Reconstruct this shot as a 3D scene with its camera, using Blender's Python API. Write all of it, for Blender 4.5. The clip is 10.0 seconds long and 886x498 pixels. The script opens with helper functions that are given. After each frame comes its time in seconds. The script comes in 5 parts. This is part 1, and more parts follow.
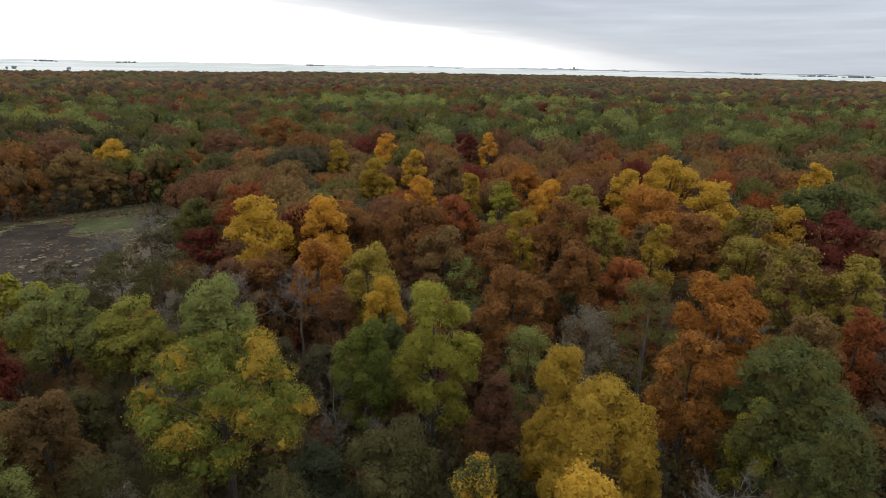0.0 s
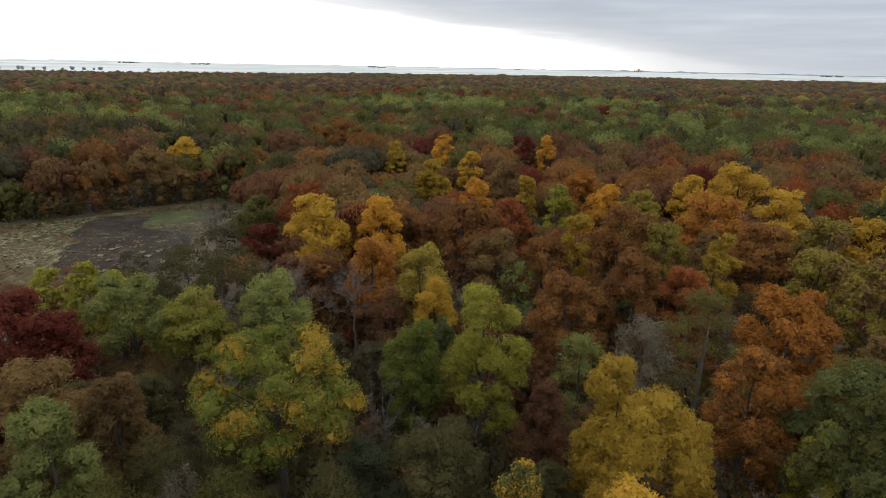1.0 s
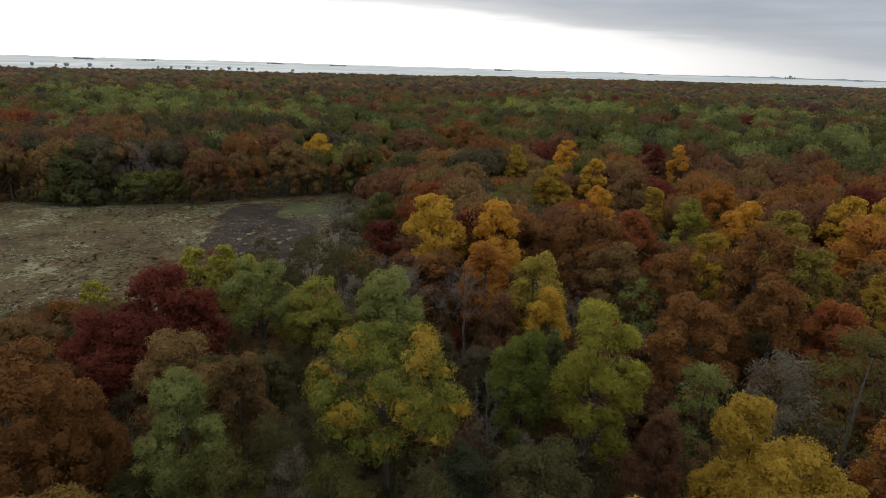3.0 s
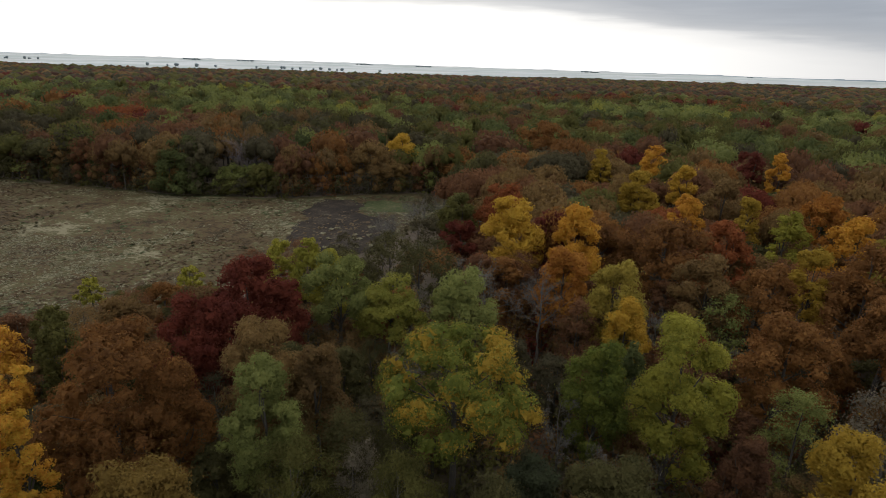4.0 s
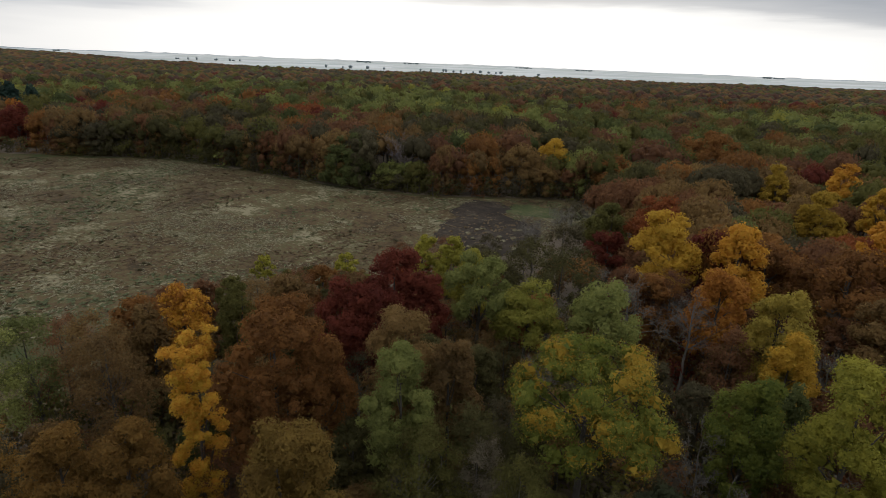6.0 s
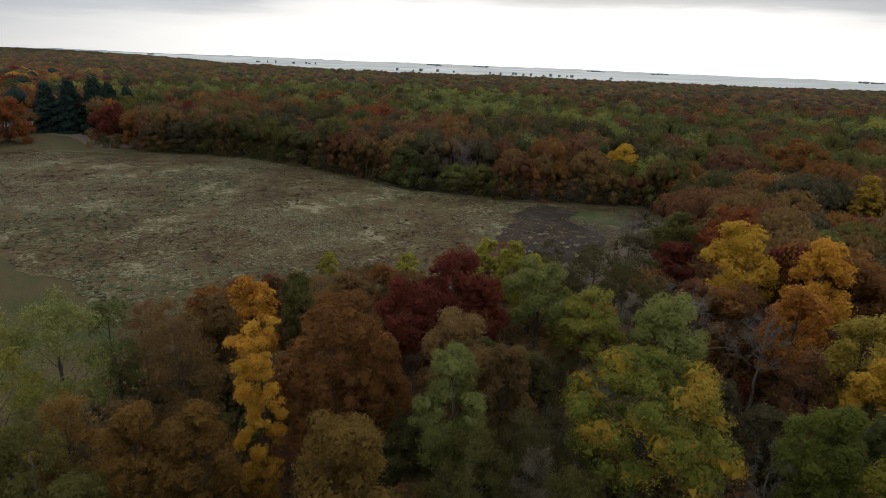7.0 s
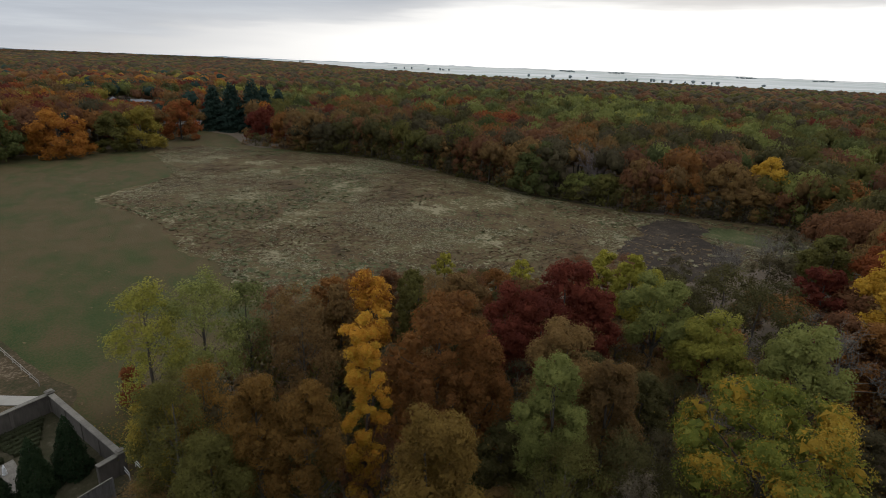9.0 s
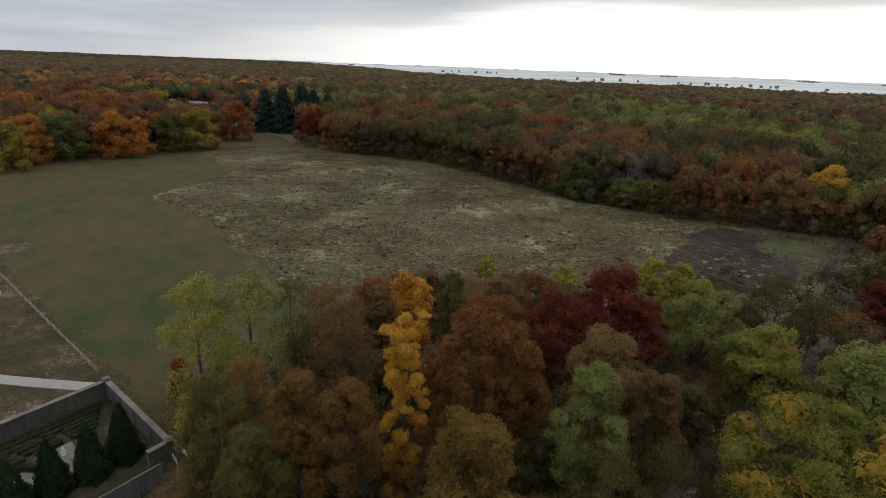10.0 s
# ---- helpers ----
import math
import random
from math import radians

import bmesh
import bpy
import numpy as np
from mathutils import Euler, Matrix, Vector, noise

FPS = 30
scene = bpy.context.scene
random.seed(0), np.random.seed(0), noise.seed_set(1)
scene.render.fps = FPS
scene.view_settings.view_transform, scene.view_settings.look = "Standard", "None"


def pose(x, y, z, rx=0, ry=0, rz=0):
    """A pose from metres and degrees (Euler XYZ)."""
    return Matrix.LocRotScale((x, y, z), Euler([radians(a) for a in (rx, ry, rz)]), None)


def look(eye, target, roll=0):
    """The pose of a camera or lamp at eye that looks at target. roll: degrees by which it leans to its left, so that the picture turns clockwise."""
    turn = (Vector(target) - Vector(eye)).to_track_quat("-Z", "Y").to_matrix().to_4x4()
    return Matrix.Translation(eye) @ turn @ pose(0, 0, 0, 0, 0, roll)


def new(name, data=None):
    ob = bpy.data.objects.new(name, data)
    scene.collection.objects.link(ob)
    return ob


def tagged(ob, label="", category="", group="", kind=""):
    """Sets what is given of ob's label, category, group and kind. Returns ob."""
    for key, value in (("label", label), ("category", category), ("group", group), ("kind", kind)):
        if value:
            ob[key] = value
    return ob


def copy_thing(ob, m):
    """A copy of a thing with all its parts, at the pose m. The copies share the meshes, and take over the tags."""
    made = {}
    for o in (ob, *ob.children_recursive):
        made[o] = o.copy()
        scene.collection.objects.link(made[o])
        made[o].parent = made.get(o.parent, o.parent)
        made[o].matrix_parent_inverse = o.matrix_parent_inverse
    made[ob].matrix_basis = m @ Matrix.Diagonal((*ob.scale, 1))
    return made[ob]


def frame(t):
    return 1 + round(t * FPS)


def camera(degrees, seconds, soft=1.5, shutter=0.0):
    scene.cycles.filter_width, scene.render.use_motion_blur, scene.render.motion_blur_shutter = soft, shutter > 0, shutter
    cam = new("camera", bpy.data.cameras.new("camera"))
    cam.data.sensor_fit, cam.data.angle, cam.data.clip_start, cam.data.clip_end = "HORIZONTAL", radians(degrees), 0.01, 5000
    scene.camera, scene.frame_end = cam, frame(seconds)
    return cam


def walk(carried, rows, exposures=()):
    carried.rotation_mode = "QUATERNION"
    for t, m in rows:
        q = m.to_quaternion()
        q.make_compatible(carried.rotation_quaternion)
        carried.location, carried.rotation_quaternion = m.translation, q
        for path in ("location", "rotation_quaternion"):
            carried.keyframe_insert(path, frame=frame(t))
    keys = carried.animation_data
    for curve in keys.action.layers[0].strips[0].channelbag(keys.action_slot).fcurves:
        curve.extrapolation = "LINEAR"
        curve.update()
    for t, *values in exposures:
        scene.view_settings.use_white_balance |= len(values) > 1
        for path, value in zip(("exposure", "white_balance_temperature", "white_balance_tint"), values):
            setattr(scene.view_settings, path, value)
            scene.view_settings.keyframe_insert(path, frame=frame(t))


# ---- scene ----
cam = camera(77.11, 10.0, 0.85)
PATH = [
    (0.0, pose(-0.00, 0.00, 40.00, 71.74, -1.04, 0.34)),
    (0.5, pose(0.11, -0.00, 40.00, 71.77, -1.02, 3.26)),
    (1.0, pose(0.16, -0.01, 40.06, 71.78, -1.06, 6.23)),
    (1.5, pose(0.21, -0.04, 40.16, 71.79, -1.14, 9.20)),
    (2.0, pose(0.10, 0.06, 40.18, 71.81, -1.33, 11.55)),
    (2.5, pose(-0.19, 0.57, 40.06, 71.82, -1.45, 14.58)),
    (4.0, pose(-0.73, 1.05, 40.02, 71.67, -1.81, 26.81)),
    (4.5, pose(-0.66, 0.63, 40.31, 71.59, -1.72, 30.21)),
    (5.0, pose(-0.67, 0.47, 40.30, 71.52, -1.88, 34.19)),
    (5.5, pose(-0.65, 0.50, 40.23, 71.47, -2.07, 38.45)),
    (7.0, pose(-0.31, 0.81, 40.25, 71.49, -2.21, 49.13)),
    (7.5, pose(-0.20, 0.91, 40.32, 71.51, -2.23, 52.64)),
    (8.0, pose(-0.03, 0.98, 40.32, 71.52, -2.24, 56.58)),
    (8.5, pose(0.20, 1.13, 40.29, 71.55, -2.20, 60.11)),
    (9.0, pose(0.46, 1.15, 40.31, 71.58, -2.10, 62.01)),
    (9.5, pose(0.58, 1.18, 40.32, 71.65, -1.99, 63.84)),
    (10.0, pose(0.55, 1.24, 40.32, 71.71, -2.07, 66.66)),
]
EXPOSURES = [(0.0, -0.03), (2.5, -0.36), (4.5, -0.60), (5.5, -0.64), (7.5, -0.62), (10.0, -0.57)]
walk(cam, PATH, EXPOSURES)

# ---------------------------------------------------------------- light
BRIGHT = 38.0          # bearing of the bright gap under the clouds, degrees left of +y


def nd(tree, kind, **props):
    n = tree.nodes.new(kind)
    for k, v in props.items():
        n.inputs[k].default_value = v
    return n


def math_node(tree, op, a, b=None, c=None, clamp=False):
    n = tree.nodes.new("ShaderNodeMath")
    n.operation, n.use_clamp = op, clamp
    for i, v in enumerate((a, b, c)):
        if v is None:
            continue
        if isinstance(v, (int, float)):
            n.inputs[i].default_value = v
        else:
            tree.links.new(v, n.inputs[i])
    return n.outputs[0]


def mix_colour(tree, fac, a, b, blend="MIX"):
    n = tree.nodes.new("ShaderNodeMix")
    n.data_type, n.blend_type = "RGBA", blend
    for i, v in ((0, fac), (6, a), (7, b)):
        if isinstance(v, (int, float)):
            n.inputs[i].default_value = v
        elif isinstance(v, tuple):
            n.inputs[i].default_value = (*v, 1) if len(v) == 3 else v
        else:
            tree.links.new(v, n.inputs[i])
    return n.outputs[2]


def ramp(tree, fac, *stops):
    n = tree.nodes.new("ShaderNodeValToRGB")
    els = n.color_ramp.elements
    while len(els) < len(stops):
        els.new(0.5)
    for e, (p, c) in zip(els, stops):
        e.position, e.color = p, (*c, 1) if isinstance(c, tuple) else (c, c, c, 1)
    tree.links.new(fac, n.inputs[0])
    return n.outputs[0]


def make_world():
    world = bpy.data.worlds.new("overcast_sky")
    scene.world = world
    world.use_nodes = True
    t = world.node_tree
    t.nodes.clear()
    out = t.nodes.new("ShaderNodeOutputWorld")
    bg = nd(t, "ShaderNodeBackground", Strength=SKY_STRENGTH)
    sky = t.nodes.new("ShaderNodeTexSky")
    sky.sky_type, sky.sun_disc = "NISHITA", False
    sky.sun_elevation, sky.sun_rotation = radians(24), radians(-BRIGHT)
    sky.air_density, sky.dust_density = 1.0, 2.0
    thin = mix_colour(t, 1.0, sky.outputs[0], (0.10, 0.10, 0.10), "MULTIPLY")
    co = t.nodes.new("ShaderNodeTexCoord")
    sep = t.nodes.new("ShaderNodeSeparateXYZ")
    t.links.new(co.outputs["Generated"], sep.inputs[0])
    up = sep.outputs[2]
    # long flat cloud streaks
    mp = nd(t, "ShaderNodeMapping")
    mp.inputs["Scale"].default_value = (1.2, 1.2, 11)
    t.links.new(co.outputs["Generated"], mp.inputs[0])
    n1 = nd(t, "ShaderNodeTexNoise", Scale=1.9, Detail=6.0, Roughness=0.52)
    t.links.new(mp.outputs[0], n1.inputs["Vector"])
    mp2 = nd(t, "ShaderNodeMapping")
    mp2.inputs["Scale"].default_value = (1.0, 1.0, 14)
    mp2.inputs["Location"].default_value = (3.1, 1.7, 0.4)
    t.links.new(co.outputs["Generated"], mp2.inputs[0])
    n2 = nd(t, "ShaderNodeTexNoise", Scale=4.5, Detail=5.0, Roughness=0.55)
    t.links.new(mp2.outputs[0], n2.inputs["Vector"])
    # upper rim of the bright gap, highest at its own bearing
    toward = math_node(t, "ADD", math_node(t, "MULTIPLY", sep.outputs[0], -math.sin(radians(BRIGHT))),
                       math_node(t, "MULTIPLY", sep.outputs[1], math.cos(radians(BRIGHT))))
    rim = math_node(t, "MULTIPLY_ADD", toward, GAP_FALL, GAP_TOP - GAP_FALL)
    above = math_node(t, "SUBTRACT", up, rim)
    above = math_node(t, "ADD", above, math_node(t, "MULTIPLY_ADD", n1.outputs[0], 0.075, -0.0375))
    above = math_node(t, "ADD", above, math_node(t, "MULTIPLY_ADD", n2.outputs[0], 0.03, -0.015))
    cover = ramp(t, math_node(t, "MULTIPLY_ADD", above, 12.0, 0.42, clamp=True),
                 (0.0, 0.0), (0.30, 0.25), (0.48, 0.72), (0.7, 0.93), (1.0, 1.0))
    cloud = ramp(t, n2.outputs[0], (0.32, (0.52, 0.56, 0.635)), (0.55, (0.59, 0.63, 0.705)), (0.72, (0.67, 0.71, 0.775)))
    high = ramp(t, up, (0.0, (0.98, 0.985, 0.99)), (0.115, (0.95, 0.97, 1.0)), (0.2, (2.1, 2.08, 2.05)), (0.5, (2.5, 2.46, 2.41)), (1.0, (2.2, 2.16, 2.1)))
    cloud = mix_colour(t, 1.0, cloud, high, "MULTIPLY")
    west = ramp(t, math_node(t, "MULTIPLY", sep.outputs[0], -1.0, clamp=True), (0.7, (1.0, 1.0, 1.0)), (0.97, (1.3, 1.29, 1.27)))
    cloud = mix_colour(t, 1.0, cloud, west, "MULTIPLY")
    away = ramp(t, toward, (0.5, (1.16, 1.16, 1.15)), (0.86, (1.0, 1.0, 1.0)))
    cloud = mix_colour(t, 1.0, cloud, away, "MULTIPLY")
    cloud = mix_colour(t, 0.10, cloud, thin)
    glow = ramp(t, math_node(t, "MULTIPLY_ADD", toward, 0.5, 0.5), (0.25, (0.62, 0.665, 0.75)), (0.62, (0.70, 0.74, 0.79)),
                (0.80, (1.0, 1.0, 1.0)), (0.93, (1.65, 1.62, 1.57)), (1.0, (1.9, 1.87, 1.8)))
    col = mix_colour(t, cover, glow, cloud)
    t.links.new(col, bg.inputs[0])
    t.links.new(bg.outputs[0], out.inputs[0])


SKY_STRENGTH, GAP_TOP, GAP_FALL = 1.0, 0.105, 0.20
make_world()

sun_data = bpy.data.lights.new("sun", "SUN")
sun_data.energy, sun_data.angle, sun_data.color = 0.6, radians(25), (1.0, 0.95, 0.88)
sun = new("sun", sun_data)
sun.matrix_world = look((-math.sin(radians(BRIGHT)) * 100, math.cos(radians(BRIGHT)) * 100, 75), (0, 0, 0))

# ---------------------------------------------------------------- materials
def material(name):
    m = bpy.data.materials.new(name)
    m.use_nodes = True
    t = m.node_tree
    t.nodes.clear()
    return m, t, t.nodes.new("ShaderNodeOutputMaterial")


def noise_at(t, scale, detail=3.0, rough=0.55, vector=None, stretch=None):
    if vector is None:
        vector = t.nodes.new("ShaderNodeNewGeometry").outputs["Position"]
    if stretch:
        mp = t.nodes.new("ShaderNodeMapping")
        mp.inputs["Scale"].default_value = stretch
        t.links.new(vector, mp.inputs[0])
        vector = mp.outputs[0]
    n = nd(t, "ShaderNodeTexNoise", Scale=scale, Detail=detail, Roughness=rough)
    t.links.new(vector, n.inputs["Vector"])
    return n.outputs[0]


def shade(c, k):
    return tuple(min(0.9, v * k) for v in c)


def leaf_material(name, dark, mid, light, through_light=0.47):
    """Leaves: every leaf of its own tone, whole boughs and trees drifting in hue."""
    m, t, out = material(name)
    geo = t.nodes.new("ShaderNodeNewGeometry")
    info = t.nodes.new("ShaderNodeObjectInfo")
    bough = noise_at(t, 0.55, 2.0, 0.5, geo.outputs["Position"])
    stand = noise_at(t, 0.06, 2.0, 0.5, geo.outputs["Position"])
    f = math_node(t, "MULTIPLY_ADD", geo.outputs["Random Per Island"], 0.34, -0.17)
    f = math_node(t, "ADD", f, math_node(t, "MULTIPLY_ADD", bough, 0.9, -0.45))
    f = math_node(t, "ADD", f, math_node(t, "MULTIPLY_ADD", stand, 0.8, -0.4))
    f = math_node(t, "ADD", f, math_node(t, "MULTIPLY_ADD", noise_at(t, 2.2, 2.0, 0.6, geo.outputs["Position"]), 0.55, -0.275))
    f = math_node(t, "ADD", f, math_node(t, "MULTIPLY_ADD", info.outputs["Random"], 0.3, 0.35), clamp=True)
    col = ramp(t, f, (0.08, dark), (0.5, mid), (0.92, light))
    bs = nd(t, "ShaderNodeBsdfPrincipled", Roughness=0.75)
    bs.inputs["Specular IOR Level"].default_value = 0.08
    t.links.new(col, bs.inputs["Base Color"])
    tr = t.nodes.new("ShaderNodeBsdfTranslucent")
    t.links.new(col, tr.inputs[0])
    mx = nd(t, "ShaderNodeMixShader", Fac=through_light)
    t.links.new(bs.outputs[0], mx.inputs[1])
    t.links.new(tr.outputs[0], mx.inputs[2])
    t.links.new(mx.outputs[0], out.inputs[0])
    return m


TONES = {
    # name: dark, mid, light leaf colours, words
    "gold": ((0.27, 0.145, 0.010), (0.46, 0.255, 0.014), (0.59, 0.35, 0.024), "golden yellow"),
    "yellow": ((0.185, 0.112, 0.009), (0.335, 0.200, 0.013), (0.45, 0.275, 0.022), "bright yellow"),
    "amber": ((0.33, 0.14, 0.010), (0.52, 0.235, 0.013), (0.63, 0.33, 0.02), "amber orange"),
    "orange": ((0.20, 0.07, 0.01), (0.36, 0.135, 0.014), (0.48, 0.21, 0.022), "burnt orange"),
    "rust": ((0.108, 0.045, 0.012), (0.21, 0.087, 0.019), (0.33, 0.144, 0.030), "rust brown"),
    "redrust": ((0.13, 0.036, 0.012), (0.25, 0.07, 0.017), (0.37, 0.115, 0.024), "russet red"),
    "dullrust": ((0.091, 0.041, 0.020), (0.159, 0.068, 0.027), (0.244, 0.107, 0.039), "dull russet"),
    "brown": ((0.095, 0.054, 0.019), (0.18, 0.10, 0.03), (0.27, 0.155, 0.045), "coppery brown"),
    "goldbrown": ((0.10, 0.056, 0.011), (0.17, 0.098, 0.017), (0.24, 0.145, 0.026), "golden brown"),
    "copper": ((0.10, 0.052, 0.011), (0.19, 0.095, 0.017), (0.28, 0.15, 0.027), "copper brown"),
    "maroon": ((0.075, 0.017, 0.011), (0.135, 0.028, 0.014), (0.20, 0.046, 0.021), "deep maroon red"),
    "lime": ((0.14, 0.125, 0.013), (0.28, 0.235, 0.021), (0.43, 0.36, 0.04), "yellowish green"),
    "paleyellow": ((0.13, 0.122, 0.018), (0.24, 0.212, 0.028), (0.37, 0.31, 0.044), "pale yellow green"),
    "palegreen": ((0.106, 0.106, 0.025), (0.184, 0.181, 0.041), (0.272, 0.262, 0.062), "pale green"),
    "green": ((0.056, 0.060, 0.017), (0.112, 0.117, 0.030), (0.19, 0.185, 0.048), "leaf green"),
    "darkgreen": ((0.04, 0.046, 0.013), (0.08, 0.086, 0.022), (0.14, 0.142, 0.04), "dark green"),
    "fawn": ((0.12, 0.09, 0.055), (0.19, 0.145, 0.09), (0.27, 0.21, 0.13), "pale fawn"),
    "goldolive": ((0.13, 0.10, 0.014), (0.25, 0.18, 0.022), (0.40, 0.28, 0.036), "olive yellow"),
    "olive": ((0.06, 0.054, 0.012), (0.112, 0.096, 0.020), (0.18, 0.152, 0.032), "olive green"),
    "darkolive": ((0.044, 0.038, 0.013), (0.082, 0.068, 0.020), (0.134, 0.110, 0.034), "dark olive"),
    "greybrown": ((0.048, 0.038, 0.018), (0.085, 0.066, 0.030), (0.13, 0.10, 0.046), "grey brown"),
    "leafgreen": ((0.06, 0.075, 0.012), (0.14, 0.145, 0.018), (0.25, 0.225, 0.028), "fresh green"),
    "umber": ((0.032, 0.025, 0.018), (0.055, 0.041, 0.027), (0.083, 0.060, 0.037), "dull umber"),
    # for trees beyond 2 km: haze is put into this paled leaf colour
    "hazegreen": ((0.21, 0.23, 0.215), (0.27, 0.29, 0.275), (0.33, 0.35, 0.33), "haze-paled grey green"),
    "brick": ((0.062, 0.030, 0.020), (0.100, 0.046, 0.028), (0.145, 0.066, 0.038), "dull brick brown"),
    # russet and green leaves darkened for distant woods: dusk put into the colour
    "duskrust": ((0.041, 0.024, 0.015), (0.065, 0.035, 0.020), (0.097, 0.054, 0.029), "dusky dark russet"),
    # this one also gives the box hedges their own dark green
    "mossgreen": ((0.030, 0.031, 0.015), (0.049, 0.051, 0.021), (0.074, 0.077, 0.034), "dusky dark green"),
    "conifer": ((0.020, 0.036, 0.026), (0.034, 0.057, 0.039), (0.052, 0.08, 0.052), "dark bluish green"),
    "cedar": ((0.010, 0.019, 0.007), (0.020, 0.034, 0.012), (0.036, 0.054, 0.019), "blackish green"),
}


def dulled(c, k=0.06):
    """Pulls a leaf colour towards grey and blue, as a veil of haze would."""
    grey = 0.3 * c[0] + 0.6 * c[1] + 0.1 * c[2]
    return tuple((v + (grey - v) * k) * m for v, m in zip(c, (0.95, 1.0, 1.06)))


# dark and middle tones lifted too: the veil's paler darks put into the leaves
LEAF = {k: leaf_material("leaves_" + k, dulled(shade(v[0], 1.3)), dulled(shade(v[1], 1.06)), dulled(v[2])) for k, v in TONES.items()}


def bark_material(name, dark, light):
    m, t, out = material(name)
    co = t.nodes.new("ShaderNodeTexCoord").outputs["Object"]
    grain = noise_at(t, 3.0, 5.0, 0.6, co, (4, 4, 0.7))
    patch = noise_at(t, 0.6, 2.0, 0.5, co)
    f = math_node(t, "MULTIPLY_ADD", patch, 0.6, math_node(t, "MULTIPLY", grain, 0.6), clamp=True)
    bs = nd(t, "ShaderNodeBsdfPrincipled", Roughness=0.9)
    t.links.new(ramp(t, f, (0.3, dark), (0.85, light)), bs.inputs["Base Color"])
    bp = nd(t, "ShaderNodeBump", Strength=0.6, Distance=0.05)
    t.links.new(grain, bp.inputs["Height"])
    t.links.new(bp.outputs[0], bs.inputs["Normal"])
    t.links.new(bs.outputs[0], out.inputs[0])
    return m


BARK = bark_material("bark_dark", (0.026, 0.021, 0.017), (0.08, 0.065, 0.05))
BARK_PALE = bark_material("bark_pale_grey", (0.065, 0.055, 0.043), (0.165, 0.143, 0.115))
BARK_MAUVE = bark_material("bark_mauve_grey", (0.095, 0.075, 0.072), (0.19, 0.155, 0.15))


def ground_material(name, stops, scales, bump=0.3, gain=2.4, stretch=None, rough=0.95):
    """Earth or grass in tones mixed at three sizes."""
    m, t, out = material(name)
    pos = t.nodes.new("ShaderNodeNewGeometry").outputs["Position"]
    a, b, c = (noise_at(t, s, 4.0, 0.6, pos, stretch) for s in scales)
    f = math_node(t, "MULTIPLY", a, 0.45)
    f = math_node(t, "MULTIPLY_ADD", b, 0.32, f)
    f = math_node(t, "MULTIPLY_ADD", c, 0.38, f)
    f = math_node(t, "MULTIPLY_ADD", f, gain, 0.5 - 0.575 * gain, clamp=True)
    bs = nd(t, "ShaderNodeBsdfPrincipled", Roughness=rough)
    bs.inputs["Specular IOR Level"].default_value = 0.1
    t.links.new(ramp(t, f, *stops), bs.inputs["Base Color"])
    bp = nd(t, "ShaderNodeBump", Strength=bump, Distance=0.15)
    t.links.new(c, bp.inputs["Height"])
    t.links.new(bp.outputs[0], bs.inputs["Normal"])
    t.links.new(bs.outputs[0], out.inputs[0])
    return m


def plain_material(name, col, col2, scale=3.0, rough=0.8, bump=0.2, stretch=None, metal=0.0):
    m, t, out = material(name)
    co = t.nodes.new("ShaderNodeTexCoord").outputs["Object"]
    info = t.nodes.new("ShaderNodeObjectInfo")
    fine = noise_at(t, scale, 5.0, 0.6, co, stretch)
    wide = noise_at(t, scale * 0.13, 2.0, 0.5, co)
    f = math_node(t, "MULTIPLY_ADD", wide, 0.7, math_node(t, "MULTIPLY_ADD", fine, 0.6, -0.15))
    f = math_node(t, "ADD", f, math_node(t, "MULTIPLY_ADD", info.outputs["Random"], 0.24, -0.12), clamp=True)
    bs = nd(t, "ShaderNodeBsdfPrincipled", Roughness=rough, Metallic=metal)
    t.links.new(ramp(t, f, (0.25, col), (0.8, col2)), bs.inputs["Base Color"])
    bp = nd(t, "ShaderNodeBump", Strength=bump, Distance=0.03)
    t.links.new(fine, bp.inputs["Height"])
    t.links.new(bp.outputs[0], bs.inputs["Normal"])
    t.links.new(bs.outputs[0], out.inputs[0])
    return m



# ---------------------------------------------------------------- mesh helpers
def mesh_from(name, verts, faces, mats, slots=None, smooth=False, smooth_from=None):
    """verts: (n, 3) array; faces: list of (m, k) index arrays; slots: one material index array per face array."""
    me = bpy.data.meshes.new(name)
    counts = np.concatenate([np.full(len(f), f.shape[1], np.int32) for f in faces])
    loops = np.concatenate([f.ravel() for f in faces]).astype(np.int32)
    me.vertices.add(len(verts))
    me.vertices.foreach_set("co", np.asarray(verts, np.float32).ravel())
    me.loops.add(len(loops))
    me.loops.foreach_set("vertex_index", loops)
    me.polygons.add(len(counts))
    me.polygons.foreach_set("loop_start", np.r_[0, np.cumsum(counts)[:-1]].astype(np.int32))
    if slots is not None:
        me.polygons.foreach_set("material_index", np.concatenate(slots).astype(np.int32))
    flags = np.full(len(counts), smooth)
    if smooth_from is not None:
        flags[smooth_from:] = True
    me.polygons.foreach_set("use_smooth", flags)
    for m in mats:
        me.materials.append(m)
    me.update()
    me.validate()
    return me


def part(name, me, parent, label=""):
    ob = new(name, me)
    ob.parent = parent
    return tagged(ob, label)


def part_bm(name, bm, mat, parent, label=""):
    me = bpy.data.meshes.new(name)
    bm.to_mesh(me)
    bm.free()
    me.materials.append(mat)
    return part(name, me, parent, label)


def ico(sub):
    bm = bmesh.new()
    bmesh.ops.create_icosphere(bm, subdivisions=sub, radius=1)
    v = np.array([x.co[:] for x in bm.verts])
    f = np.array([[x.index for x in p.verts] for p in bm.faces])
    bm.free()
    return v, f


ICO1, ICO2 = ico(1), ico(2)


